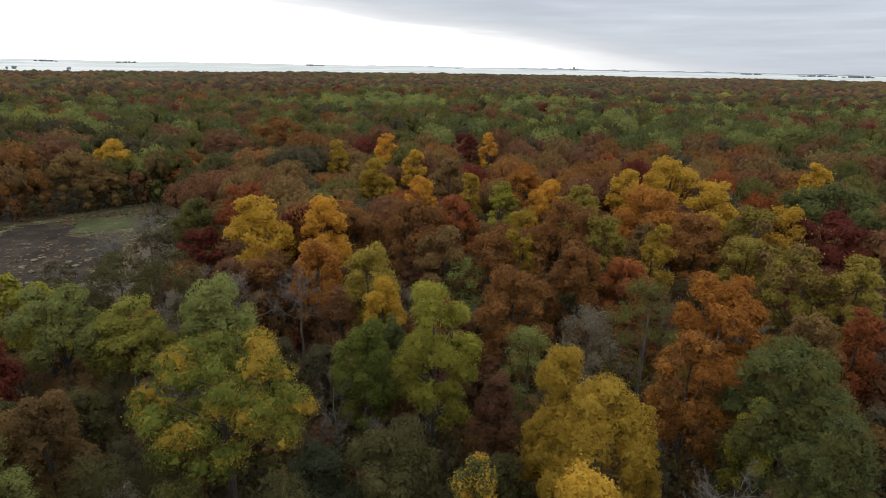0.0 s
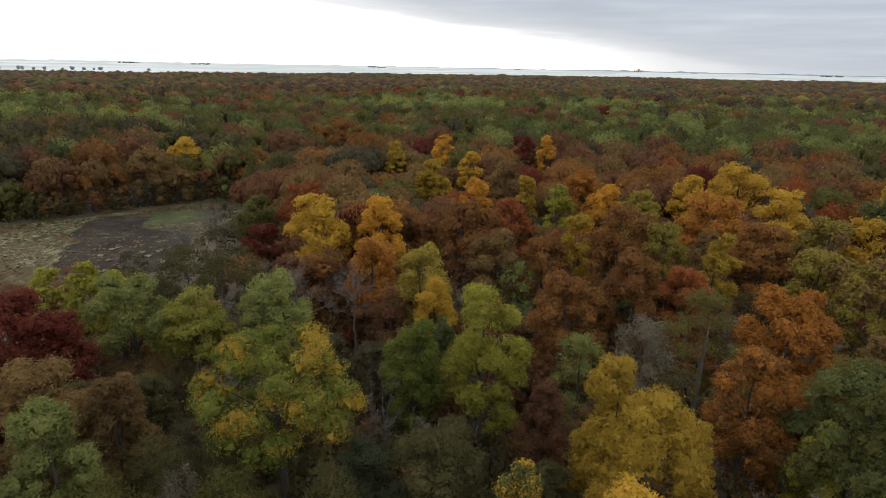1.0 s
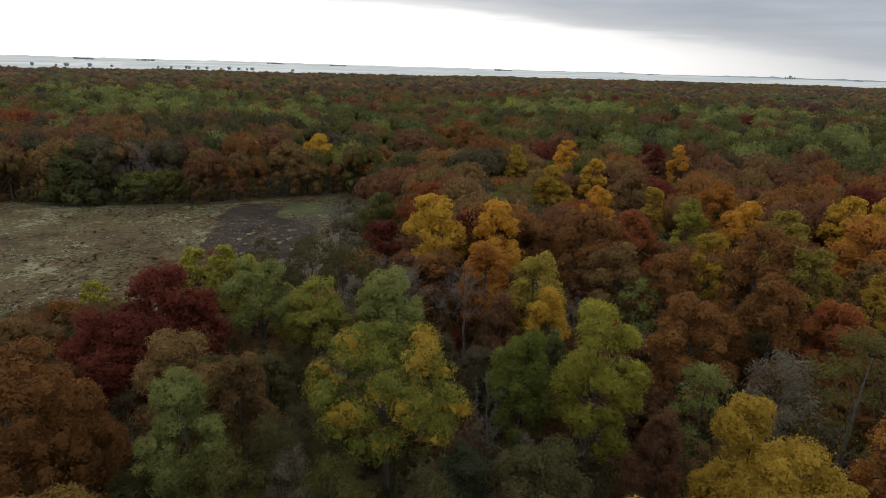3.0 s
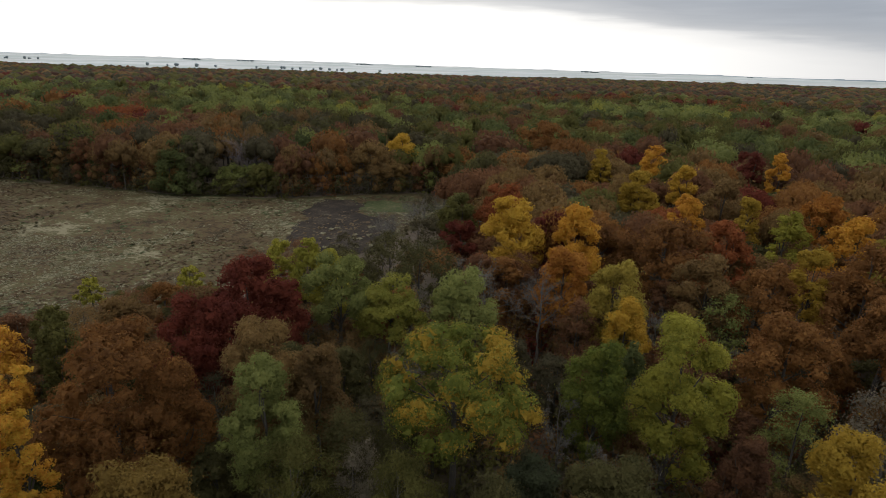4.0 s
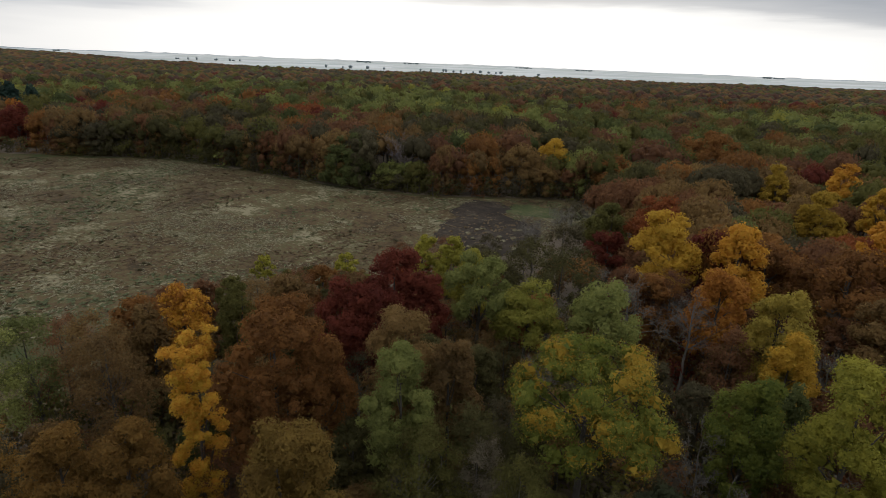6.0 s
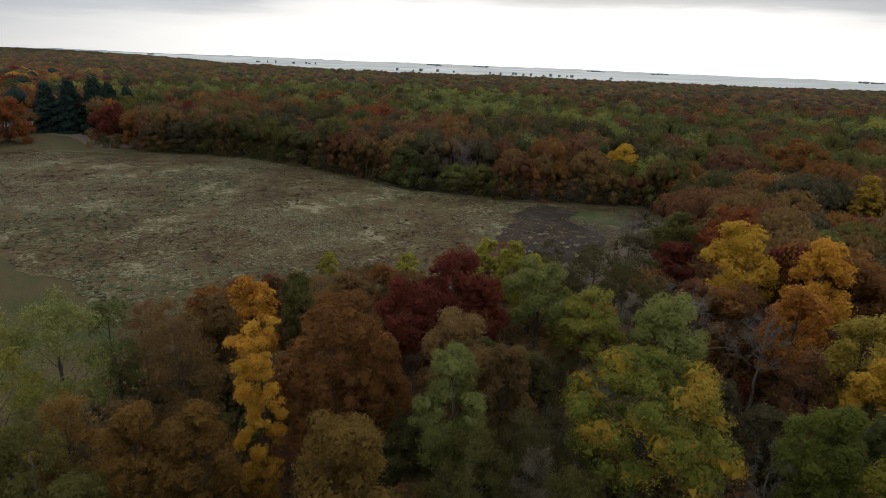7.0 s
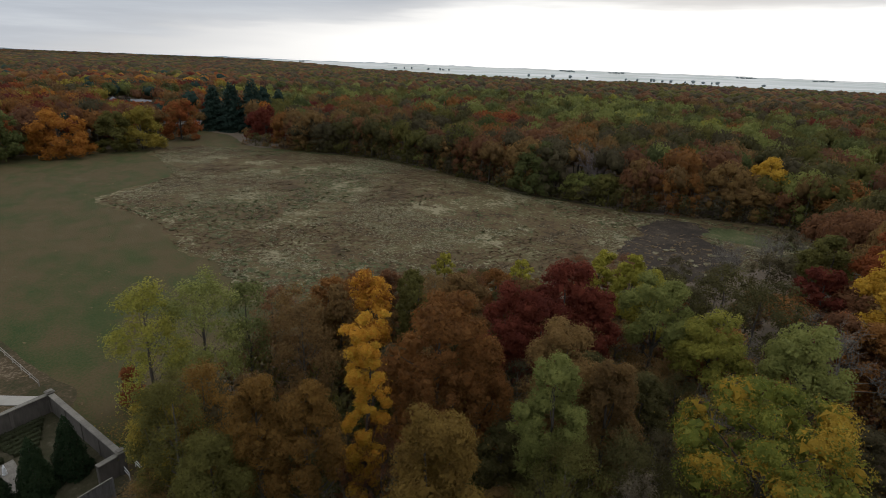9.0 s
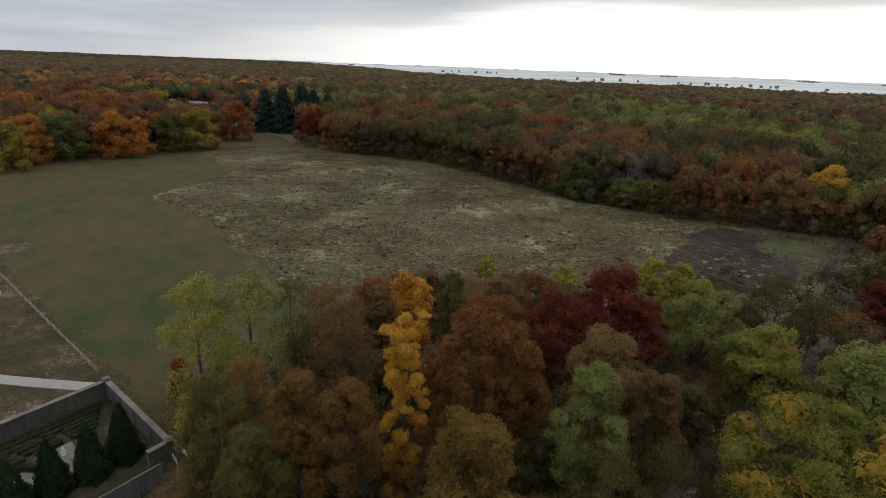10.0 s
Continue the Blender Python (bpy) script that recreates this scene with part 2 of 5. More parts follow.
def unit(v):
    return v / np.maximum(np.linalg.norm(v, axis=-1, keepdims=True), 1e-9)


def leaf_cards(rng, pos, normal, size, fold=0.25, corners=4):
    """Pointed, slightly folded leaf sprays at pos, facing about normal."""
    n = len(pos)
    nrm = unit(normal)
    tan = unit(np.cross(nrm, rng.normal(size=(n, 3))))
    bit = np.cross(nrm, tan)
    s = (size * rng.uniform(0.65, 1.35, n))[:, None]
    w = rng.uniform(0.5, 0.8, n)[:, None]
    lift = nrm * s * fold
    ends = [pos - tan * s, pos - bit * s * w + lift * rng.uniform(-1, 1, (n, 1)),
            pos + tan * s * rng.uniform(0.7, 1.1, (n, 1)), pos + bit * s * w + lift * rng.uniform(-1, 1, (n, 1))]
    if corners == 3:
        ends = [pos - tan * s * 0.8, pos + (tan * 0.35 - bit * w * 1.25) * s, pos + (tan * 0.6 + bit * w * 1.25) * s + lift]
    return np.stack(ends, 1).reshape(-1, 3), np.arange(corners * n).reshape(n, corners)


def tube(points, radii, sides=5):
    """A tapered, open tube along points."""
    pts, radii = np.asarray(points, float), np.asarray(radii, float)
    d = unit(np.gradient(pts, axis=0))
    a = unit(np.cross(d, (0.31, 0.83, 0.2)))
    b = np.cross(d, a)
    ang = np.arange(sides) * 2 * math.pi / sides
    ring = pts[:, None] + radii[:, None, None] * (a[:, None] * np.cos(ang)[None, :, None] + b[:, None] * np.sin(ang)[None, :, None])
    k = len(pts)
    i = np.arange(k - 1)[:, None] * sides
    j = np.arange(sides)[None]
    jn = (j + 1) % sides
    f = np.stack([i + j, i + jn, i + sides + jn, i + sides + j], -1).reshape(-1, 4)
    return ring.reshape(-1, 3), f


def join(pieces):
    """Joins (verts, faces) pairs whose faces all have the same number of corners."""
    vs, fs, n = [], [], 0
    for v, f in pieces:
        vs.append(v)
        fs.append(f + n)
        n += len(v)
    return np.concatenate(vs), np.concatenate(fs)


def curve_to(rng, a, b, bend, n=4):
    """Points from a to b with a crooked sag."""
    a, b = np.asarray(a, float), np.asarray(b, float)
    t = np.linspace(0, 1, n)[:, None]
    off = rng.normal(size=3) * bend
    return a + (b - a) * t + off * np.sin(t * math.pi) + rng.normal(size=(n, 3)) * bend * 0.18 * (t > 0)


# where a crown begins, as a share of the height
FOOT = {"round": 0.26, "mound": 0.24, "tall": 0.30, "maple": 0.54, "column": 0.06, "sparse": 0.22, "shrub": 0.02, "full": 0.03, "dome": 0.46}


def masses(rng, form, ch, radius):
    """The great boughs of a crown: centres above the crown's foot, half widths and half heights."""
    out = []
    if form == "column":
        for k in range(60):
            u = 0.03 + 0.93 * k / 59
            a = k * 2.4 + rng.uniform(-0.6, 0.6)
            off = radius * rng.uniform(0.1, 0.75)
            out.append((math.cos(a) * off, math.sin(a) * off, u * ch, radius * rng.uniform(0.26, 0.46), ch * rng.uniform(0.02, 0.045)))
        return out
    if form == "tall":
        levels = ((0.16, 3, 0.44, 0.42), (0.36, 4, 0.50, 0.44), (0.57, 4, 0.44, 0.42), (0.76, 3, 0.30, 0.38), (0.90, 1, 0.08, 0.34))
        b = 0.13
    elif form == "maple":
        levels = ((0.20, 6, 0.62, 0.35), (0.46, 7, 0.56, 0.38), (0.74, 5, 0.34, 0.38))
        b = 0.22
    elif form == "mound":
        levels = ((0.24, 4, 0.46, 0.48), (0.52, 5, 0.50, 0.50), (0.78, 3, 0.26, 0.46))
        b = 0.20
    elif form == "dome":
        levels = ((0.18, 6, 0.60, 0.40), (0.46, 6, 0.54, 0.42), (0.74, 4, 0.28, 0.40))
        b = 0.22
    elif form == "full":
        levels = ((0.14, 5, 0.55, 0.44), (0.38, 5, 0.56, 0.46), (0.62, 4, 0.44, 0.44), (0.84, 2, 0.2, 0.4))
        b = 0.23
    elif form == "shrub":
        levels = ((0.25, 4, 0.55, 0.45), (0.65, 2, 0.2, 0.45))
        b = 0.3
    else:
        levels = ((0.18, 5, 0.54, 0.38), (0.42, 6, 0.58, 0.40), (0.66, 5, 0.44, 0.38), (0.86, 3, 0.20, 0.34))
        b = 0.15
    for u, n, off, a in levels:
        spin = rng.uniform(0, 6.28)
        for k in range(n):
            g = spin + (k + rng.uniform(-0.22, 0.22)) * 2 * math.pi / n
            o = off * radius * rng.uniform(0.75, 1.2)
            s = rng.uniform(0.8, 1.2)
            out.append((math.cos(g) * o, math.sin(g) * o, ch * min(u + rng.uniform(-0.09, 0.09), 1 - b * s * 0.95), radius * a * s, ch * b * s))
    return out


def lobe_set(rng, form, height, radius, n, size):
    """Centres and radii of the leafy clumps, strewn over the great boughs."""
    foot = FOOT[form]
    ch = height * (1 - foot)
    m = np.array(masses(rng, form, ch, radius))
    own = np.arange(n) % len(m)
    d = unit(rng.normal(size=(n, 3)) + np.c_[unit(m[own, :2]) * 0.55, np.full(n, 0.45)])
    lr = rng.uniform(0.75, 1.35, n) * size
    if form == "column":
        lr = radius * rng.uniform(0.14, 0.27, n)
    ext = np.maximum(np.stack([m[own, 3], m[own, 3], m[own, 4]], 1) - lr[:, None] * 0.75, 0.1)
    c = m[own, :3] + d * ext * rng.uniform(0.75, 1.05, (n, 1))
    # fill the given height and width exactly
    c[:, :2] -= (c[:, :2].max(0) + c[:, :2].min(0)) / 2
    reach = np.sort(np.hypot(c[:, 0], c[:, 1]) + lr)[int(n * 0.93)]
    c[:, :2] *= radius / reach
    top = (c[:, 2] + lr * 0.85).max()
    c[:, 2] = np.maximum(c[:, 2] * ch / top, lr * 0.5)
    u = c[:, 2] / ch
    c[:, 2] += height * foot
    return c, lr, u


def trunk_part(rng, height, radius, lobes, limbs, mat, parent, sides=6, split=False):
    """Adds the trunk; where the limbs show through the leaves each one is a piece of its own."""
    r0 = (0.008 if limbs > 20 else 0.011) * height + 0.018 * radius
    c, lr, u = lobes
    lean = rng.normal(size=2) * 0.02 * height
    tz = np.linspace(0, 0.86 * height, 7)
    sp = np.stack([lean[0] * (tz / height) ** 1.5 + rng.normal(size=7) * 0.06, lean[1] * (tz / height) ** 1.5 + rng.normal(size=7) * 0.06, tz], 1)
    sp[0, :2] = 0
    rr = r0 * np.array([1.35, 1.0, 0.88, 0.72, 0.55, 0.36, 0.14])
    pieces = [tube(sp, rr, sides)]
    pick = rng.permutation(len(c))[:limbs]
    for i in pick:
        z0 = max(0.18 * height, c[i, 2] - rng.uniform(0.12, 0.28) * height)
        k = np.interp(z0, tz, np.arange(7))
        a = np.array([np.interp(z0, tz, sp[:, j]) for j in range(3)])
        rb = np.interp(k, np.arange(7), rr) * (0.55 if limbs < 20 else 0.3)
        pieces.append(tube(curve_to(rng, a, c[i], 0.25 + 0.04 * radius), rb * np.array([1, 0.75, 0.5, 0.18]), 4))
    v, f = join(pieces[:1] if split else pieces)
    stem = part("trunk", mesh_from("trunk", v, [f], [mat], smooth=True), parent)
    if split:
        for v, f in pieces[1:]:
            part("limb", mesh_from("limb", v, [f], [mat], smooth=True), stem)


def crown_mesh(rng, form, lobes, mats, leaves, leaf, core=ICO1, second=0.0):
    """Leaf sprays over the clumps, with dense inner clumps behind them."""
    c, lr, u = lobes
    n = len(c)
    share = lr ** 2 * (0.8 + 0.4 * u)
    owner = rng.choice(n, leaves, p=share / share.sum())
    out = unit(np.c_[c[:, :2], (c[:, 2] - c[:, 2].mean()) * 0.9 + 0.6 * lr])
    d = unit(rng.normal(size=(leaves, 3)) + out[owner] * 0.75 + np.array([0, 0, 0.25]))
    # most sprays cover the clumps, some stand off on loose twigs
    reach = rng.uniform(0.8, 1.14, leaves) + rng.exponential(0.22, leaves) * (rng.uniform(size=leaves) < 0.14)
    if core is None:
        reach = rng.uniform(0.15, 1.75, leaves)
    pos = c[owner] + d * (lr[owner] * reach)[:, None] * np.array([1.05, 1.05, 0.8])
    dist = np.linalg.norm(pos[:, None] - c[None], axis=2) / lr[None]
    dist[np.arange(leaves), owner] = 9
    keep = dist.min(1) > (0.62 if core is not None else 0.1)
    pos, d, owner = pos[keep], d[keep], owner[keep]
    lv, lf = leaf_cards(rng, pos, d + rng.normal(size=pos.shape) * 0.42 + np.array([0, 0, 0.2]), leaf, 0.25, 3)
    # the second colour gathers on some of the outer and upper clumps and thins out into the rest
    far_out = np.hypot(c[:, 0], c[:, 1])
    lean = rng.uniform(0, 1, n) + 0.5 * far_out / max(far_out.max(), 0.1) + 0.5 * u
    mark = np.quantile(lean, 1 - second) if second else 9.0

    def slot_of(own, loose):
        return (lean[own] + rng.normal(size=len(own)) * loose > mark).astype(int) if len(mats) > 1 else np.zeros(len(own), int)

    slots = [slot_of(owner, 0.28)]
    faces, verts = [lf], [lv]
    if core is not None:
        # larger, darker-lying sprays inside every clump, round a small dense heart
        per = 22
        own = np.repeat(np.arange(n), per)
        e = unit(rng.normal(size=(n * per, 3)))
        q = c[own] + e * (lr[own] * rng.uniform(0.5, 0.9, n * per))[:, None] * np.array([1.05, 1.05, 0.8])
        iv, jf = leaf_cards(rng, q, e + rng.normal(size=e.shape) * 0.45, 1.0, 0.25, 3)
        size = (lr[own] * 0.33)[:, None, None]
        iv = (q[:, None] + (iv.reshape(-1, 3, 3) - q[:, None]) * size).reshape(-1, 3)
        faces.append(jf + len(lv))
        verts.append(iv)
        slots.append(slot_of(own, 0.2))
        cv, cf = core
        k = len(cv)
        v = c[:, None] + cv[None] * lr[:, None, None] * 0.52 * np.array([1.05, 1.05, 0.8])
        faces.append((cf[None] + (np.arange(n) * k)[:, None, None]).reshape(-1, 3) + len(lv) + len(iv))
        verts.append(v.reshape(-1, 3))
        slots.append(np.repeat(slot_of(np.arange(n), 0.0), len(cf)))
    return mesh_from("crown", np.concatenate(verts), faces, mats, slots)


def bare_crown(rng, height, radius, mat, parent, dense=1.0, foot=0.36):
    """A leafless trunk and its limbs, each with branches and fine twigs."""
    r0 = 0.011 * height + 0.02 * radius
    tz = np.linspace(0, 0.8 * height, 6)
    sp = np.c_[rng.normal(size=(6, 2)) * 0.12, tz]
    sp[0, :2] = 0
    rr = r0 * np.array([1.2, 0.85, 0.6, 0.42, 0.25, 0.1])
    v, f = tube(sp, rr, 6)
    stem = part("trunk", mesh_from("trunk", v, [f], [mat], smooth=True), parent)
    for i in range(int(20 * dense)):
        z0 = height * rng.uniform(foot, 0.78)
        a = np.array([np.interp(z0, tz, sp[:, j]) for j in range(3)])
        ang = i * 2.4 + rng.uniform(-0.5, 0.5)
        reach = radius * rng.uniform(0.65, 1.05) * (1.15 - 0.5 * z0 / height)
        b = a + np.array([math.cos(ang) * reach, math.sin(ang) * reach, rng.uniform(0.5, 1.1) * reach])
        b[2] = min(b[2], height)
        limb = curve_to(rng, a, b, 0.3, 5)
        rb = np.interp(z0, tz, rr) * 0.5
        pieces = [tube(limb, rb * np.linspace(1, 0.25, 5), 4)]
        for k in range(7):
            t = rng.uniform(0.25, 1)
            p = np.array([np.interp(t * 4, np.arange(5), limb[:, j]) for j in range(3)])
            q = p + unit(rng.normal(size=3) + np.array([math.cos(ang), math.sin(ang), 1.1])) * reach * rng.uniform(0.25, 0.5)
            br = curve_to(rng, p, q, 0.15, 4)
            pieces.append(tube(br, rb * 0.34 * np.linspace(1, 0.3, 4) + 0.008, 3))
            for _ in range(4):
                s = br[rng.integers(1, 4)]
                e = s + unit(rng.normal(size=3) + np.array([0, 0, 0.7])) * reach * rng.uniform(0.12, 0.26)
                pieces.append(tube(np.stack([s, (s + e) / 2 + rng.normal(size=3) * 0.04, e]), np.array([0.022, 0.016, 0.008]), 3))
        v, f = join(pieces)
        part("limb", mesh_from("limb", v, [f], [mat], smooth=True), stem)


def conifer_mesh(rng, height, radius, mat, sprays, size, foot=0.06):
    """Whorls of drooping needle boughs, wide below and pointed above."""
    u = 1 - np.sqrt(rng.uniform(0, 1, sprays))
    layers = 13
    step = np.floor(u * layers) / layers
    frac = (u - step) * layers
    ang = rng.uniform(0, 2 * math.pi, sprays)
    lump = 0.82 + 0.22 * np.sin(ang * 3 + step * 40) + 0.1 * np.sin(ang * 7 + step * 90)
    rmax = radius * (1.02 - step) ** 0.62 * (1.12 - 0.35 * frac) * lump
    rad = rmax * np.sqrt(rng.uniform(0.25, 1, sprays))
    z = height * (foot + (1 - foot) * u) - 0.22 * rad
    pos = np.stack([np.cos(ang) * rad, np.sin(ang) * rad, np.maximum(z, 0.2)], 1)
    nrm = np.stack([np.cos(ang) * 0.6, np.sin(ang) * 0.6, np.full(sprays, 1.0)], 1) + rng.normal(size=(sprays, 3)) * 0.5
    v, f = leaf_cards(rng, pos, nrm, size)
    return mesh_from("crown", v, [f], [mat])


def thing(name, label, category, at=(0, 0, 0), turn=0.0, group=""):
    ob = new(name)
    ob.empty_display_size = 0.5
    ob.matrix_world = pose(*at, 0, 0, turn)
    return tagged(ob, label, category, group)


SHAPE_WORDS = {"round": "broad rounded", "mound": "dense rounded", "tall": "tall upright", "maple": "wide spreading", "column": "narrow columnar",
               "sparse": "thinly leaved", "shrub": "low bushy", "full": "full-skirted", "dome": "wide domed"}
seed_count = [100]


def tree(x, y, height, radius, form, tone, tone2=None, second=0.3, detail=1.0):
    """One tree with its trunk and crown."""
    seed_count[0] += 1
    rng = np.random.default_rng(seed_count[0])
    turn = rng.uniform(0, 360)
    far = math.hypot(x, y)
    if form == "bare":
        words = {"grey": "leafless tree with pale grey branches", "mauve": "nearly leafless tree with mauve grey twigs"}[tone]
        ob = thing("bare_tree", words + " among the woods", "tree", (x, y, 0), turn, "woodland trees")
        mat = BARK_PALE if tone == "grey" else BARK_MAUVE
        bare_crown(rng, height, radius, mat, ob, 1.0 if tone == "grey" else 1.8)
        return ob
    if form == "conifer":
        ob = thing("conifer_tree", "tall dark bluish green conifer at the clearing's edge", "tree", (x, y, 0), turn, "conifers")
        tz = np.linspace(0, height * 0.97, 5)
        v, f = tube(np.c_[np.zeros((5, 2)), tz], 0.018 * height * np.linspace(1, 0.08, 5), 6)
        part("trunk", mesh_from("trunk", v, [f], [BARK], smooth=True), ob)
        part("crown", conifer_mesh(rng, height, radius, LEAF[tone], 9000, 0.62), ob)
        return ob
    words = f"{SHAPE_WORDS[form]} broadleaf tree with {TONES[tone][3]} autumn leaves"
    ob = thing("shrub" if form == "shrub" else "broadleaf_tree", words, "shrub" if form == "shrub" else "tree", (x, y, 0), turn, "woodland trees")
    near = far < 75
    size = min(max(radius / (4.6 if near else 5.0), 0.45), 1.0 if near else 2.2)
    n = int(np.clip(radius * height * (1 - FOOT[form]) / size ** 2 * (1.6 if near else 1.3), 24, 260 if near else 150))
    lobes = lobe_set(rng, form, height, radius, n, size)
    area = (radius * 2) * (height * (1 - FOOT[form]))
    leaf = min(max(0.0021 * far, 0.082), 0.118) if far < 60 else 0.145 if near else min(0.19 + (far - 75) * 0.0012, 0.4)
    leaves = int(np.clip(area * 84 * (0.155 / leaf) ** 2, 600, (25000 if far < 50 else 14000) if near else 7000) * detail)
    mats = [LEAF[tone]] + ([LEAF[tone2]] if tone2 else [])
    if form == "sparse":
        lobes = (lobes[0], lobes[1] * 0.85, lobes[2])
        crown = crown_mesh(rng, form, lobes, mats, int(leaves * 0.85), leaf * 0.9, None, second)
    else:
        crown = crown_mesh(rng, form, lobes, mats, leaves, leaf, ICO1, second)
    bark = BARK_PALE if form == "sparse" and tone in ("olive", "greybrown", "fawn") else BARK
    trunk_part(rng, height, radius, lobes, 26 if form == "sparse" else 10, bark, ob, 7 if near else 5, near and form in ("sparse", "maple"))
    part("crown", crown, ob)
    return ob

# ---------------------------------------------------------------- the lie of the land
def inside(x, y, outline):
    """Which of the points lie inside a closed outline."""
    x, y = np.asarray(x, float), np.asarray(y, float)
    hit = np.zeros(x.shape, bool)
    n = len(outline)
    for i in range(n):
        (x0, y0), (x1, y1) = outline[i], outline[(i + 1) % n]
        cross = (y0 > y) != (y1 > y)
        hit ^= cross & (x < (x1 - x0) * (y - y0) / ((y1 - y0) or 1e-9) + x0)
    return hit


CLEARING = [(-70, 160), (-90, 154), (-102, 144), (-116, 128), (-137, 118), (-153, 111), (-194, 102), (-225, 93), (-259, 62),
            (-281, 45), (-312, 44), (-336, 34), (-336, 20), (-291, -2), (-270, -32), (-265, -70), (-230, -120), (-130, -110), (-66, -42),
            (-41, -14), (-50, -1), (-64, 0), (-73, 20), (-79, 42), (-75, 68), (-68, 96), (-68, 125)]
PRAIRIE = [(-76, 153), (-89, 151), (-100, 142), (-114, 126), (-136, 116), (-152, 109), (-193, 100), (-224, 91), (-252, 62), (-268, 40),
           (-284, 24), (-274, 4), (-236, 8), (-212, 9), (-194, -2), (-181, -12), (-164, -4), (-148, 3), (-130, 5), (-113, 12), (-98, 13),
           (-84, 20), (-79, 42), (-75, 68), (-68, 96), (-70, 125)]
BURNT = [(-100, 136), (-93, 131), (-84, 124), (-74, 121), (-68, 112), (-69, 92), (-78, 88), (-87, 95), (-95, 108), (-103, 120), (-105, 130)]
GREEN_STRIP = [(-94, 130), (-91, 141), (-84, 143), (-75, 144), (-73, 140), (-80, 129)]
YARD = [(-78, -13), (-92, -20), (-121, -33), (-150, -48), (-150, -75), (-110, -80), (-60, -45), (-48, -22), (-70, -10)]


def ground_patch(name, outline, mat, z, label, ragged=2.0):
    """A stretch of ground with a ragged border."""
    pts = []
    n = len(outline)
    for i in range(n):
        p0, p1, p2, p3 = (Vector(outline[(i + k) % n]) for k in (-1, 0, 1, 2))
        steps = max(2, int((p2 - p1).length / 0.9))
        for k in range(steps):
            t = k / steps
            p = 0.5 * (2 * p1 + (p2 - p0) * t + (2 * p0 - 5 * p1 + 4 * p2 - p3) * t * t + (3 * p1 - p0 - 3 * p2 + p3) * t ** 3)
            w = noise.noise_vector((p.x * 0.11, p.y * 0.11, 3.3)) * ragged + noise.noise_vector((p.x * 0.6, p.y * 0.6, 8.1)) * ragged * 0.35
            pts.append((p.x + w.x, p.y + w.y, z))
    me = bpy.data.meshes.new(name)
    me.from_pydata(pts, [], [list(range(len(pts)))])
    if me.polygons[0].normal.z < 0:
        me.flip_normals()
    me.materials.append(mat)
    return tagged(new(name, me), label, "ground", kind="structure")


def make_ground():
    """One sheet to the horizon, rising slightly in the far distance."""
    rings = [0, 15, 30, 60, 100, 150, 220, 320, 450, 600, 800, 1100, 1500, 2000, 2500, 3000, 3500, 4000, 4500, 4930]
    sides = 144
    v = [(0, 0, 0)]
    for r in rings[1:]:
        for k in range(sides):
            a = 2 * math.pi * k / sides
            z = 0.0 if r < 1500 else 24.0 * ((r - 1500) / 3430) ** 1.1 + (2.5 * noise.noise((math.cos(a) * 5, math.sin(a) * 5, r * 0.002)) if r > 2400 else 0)
            v.append((r * math.cos(a), r * math.sin(a), z))
    quads, tris = [], [(0, 1 + k, 1 + (k + 1) % sides) for k in range(sides)]
    for i in range(len(rings) - 2):
        b, c = 1 + i * sides, 1 + (i + 1) * sides
        quads += [(b + k, c + k, c + (k + 1) % sides, b + (k + 1) % sides) for k in range(sides)]
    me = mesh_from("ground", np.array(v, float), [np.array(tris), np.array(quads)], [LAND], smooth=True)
    tagged(new("ground", me), "brown leaf-littered forest floor and haze-paled far farmland", "ground", kind="structure")


def land_material():
    m, t, out = material("land")
    pos = t.nodes.new("ShaderNodeNewGeometry").outputs["Position"]
    ln = t.nodes.new("ShaderNodeVectorMath")
    ln.operation = "LENGTH"
    t.links.new(pos, ln.inputs[0])
    a = noise_at(t, 0.25, 4.0, 0.6, pos)
    b = noise_at(t, 2.0, 4.0, 0.6, pos)
    litter = ramp(t, math_node(t, "MULTIPLY_ADD", a, 0.6, math_node(t, "MULTIPLY", b, 0.5)),
                  (0.3, (0.048, 0.036, 0.024)), (0.55, (0.085, 0.060, 0.036)), (0.8, (0.135, 0.092, 0.05)))
    vo = t.nodes.new("ShaderNodeTexVoronoi")
    vo.distance, vo.feature = "CHEBYCHEV", "F1"
    vo.inputs["Scale"].default_value = 0.0034
    t.links.new(pos, vo.inputs["Vector"])
    sep = t.nodes.new("ShaderNodeSeparateColor")
    t.links.new(vo.outputs["Color"], sep.inputs[0])
    # field colours paled: the plain's haze is put into the base colour
    hazed_farm = ramp(t, sep.outputs[0], (0.0, (0.36, 0.37, 0.33)), (0.3, (0.48, 0.48, 0.44)), (0.55, (0.32, 0.36, 0.32)), (0.75, (0.56, 0.56, 0.53)), (1.0, (0.43, 0.44, 0.41)))
    hazed_farm = mix_colour(t, math_node(t, "MULTIPLY", noise_at(t, 0.01, 4.0, 0.6, pos), 0.5), hazed_farm, (0.45, 0.46, 0.43))
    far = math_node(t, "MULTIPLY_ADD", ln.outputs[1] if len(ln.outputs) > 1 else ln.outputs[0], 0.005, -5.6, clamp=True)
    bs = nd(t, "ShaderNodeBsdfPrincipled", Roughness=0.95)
    t.links.new(mix_colour(t, far, litter, hazed_farm), bs.inputs["Base Color"])
    bp = nd(t, "ShaderNodeBump", Strength=0.4, Distance=0.15)
    t.links.new(b, bp.inputs["Height"])
    t.links.new(bp.outputs[0], bs.inputs["Normal"])
    t.links.new(bs.outputs[0], out.inputs[0])
    return m


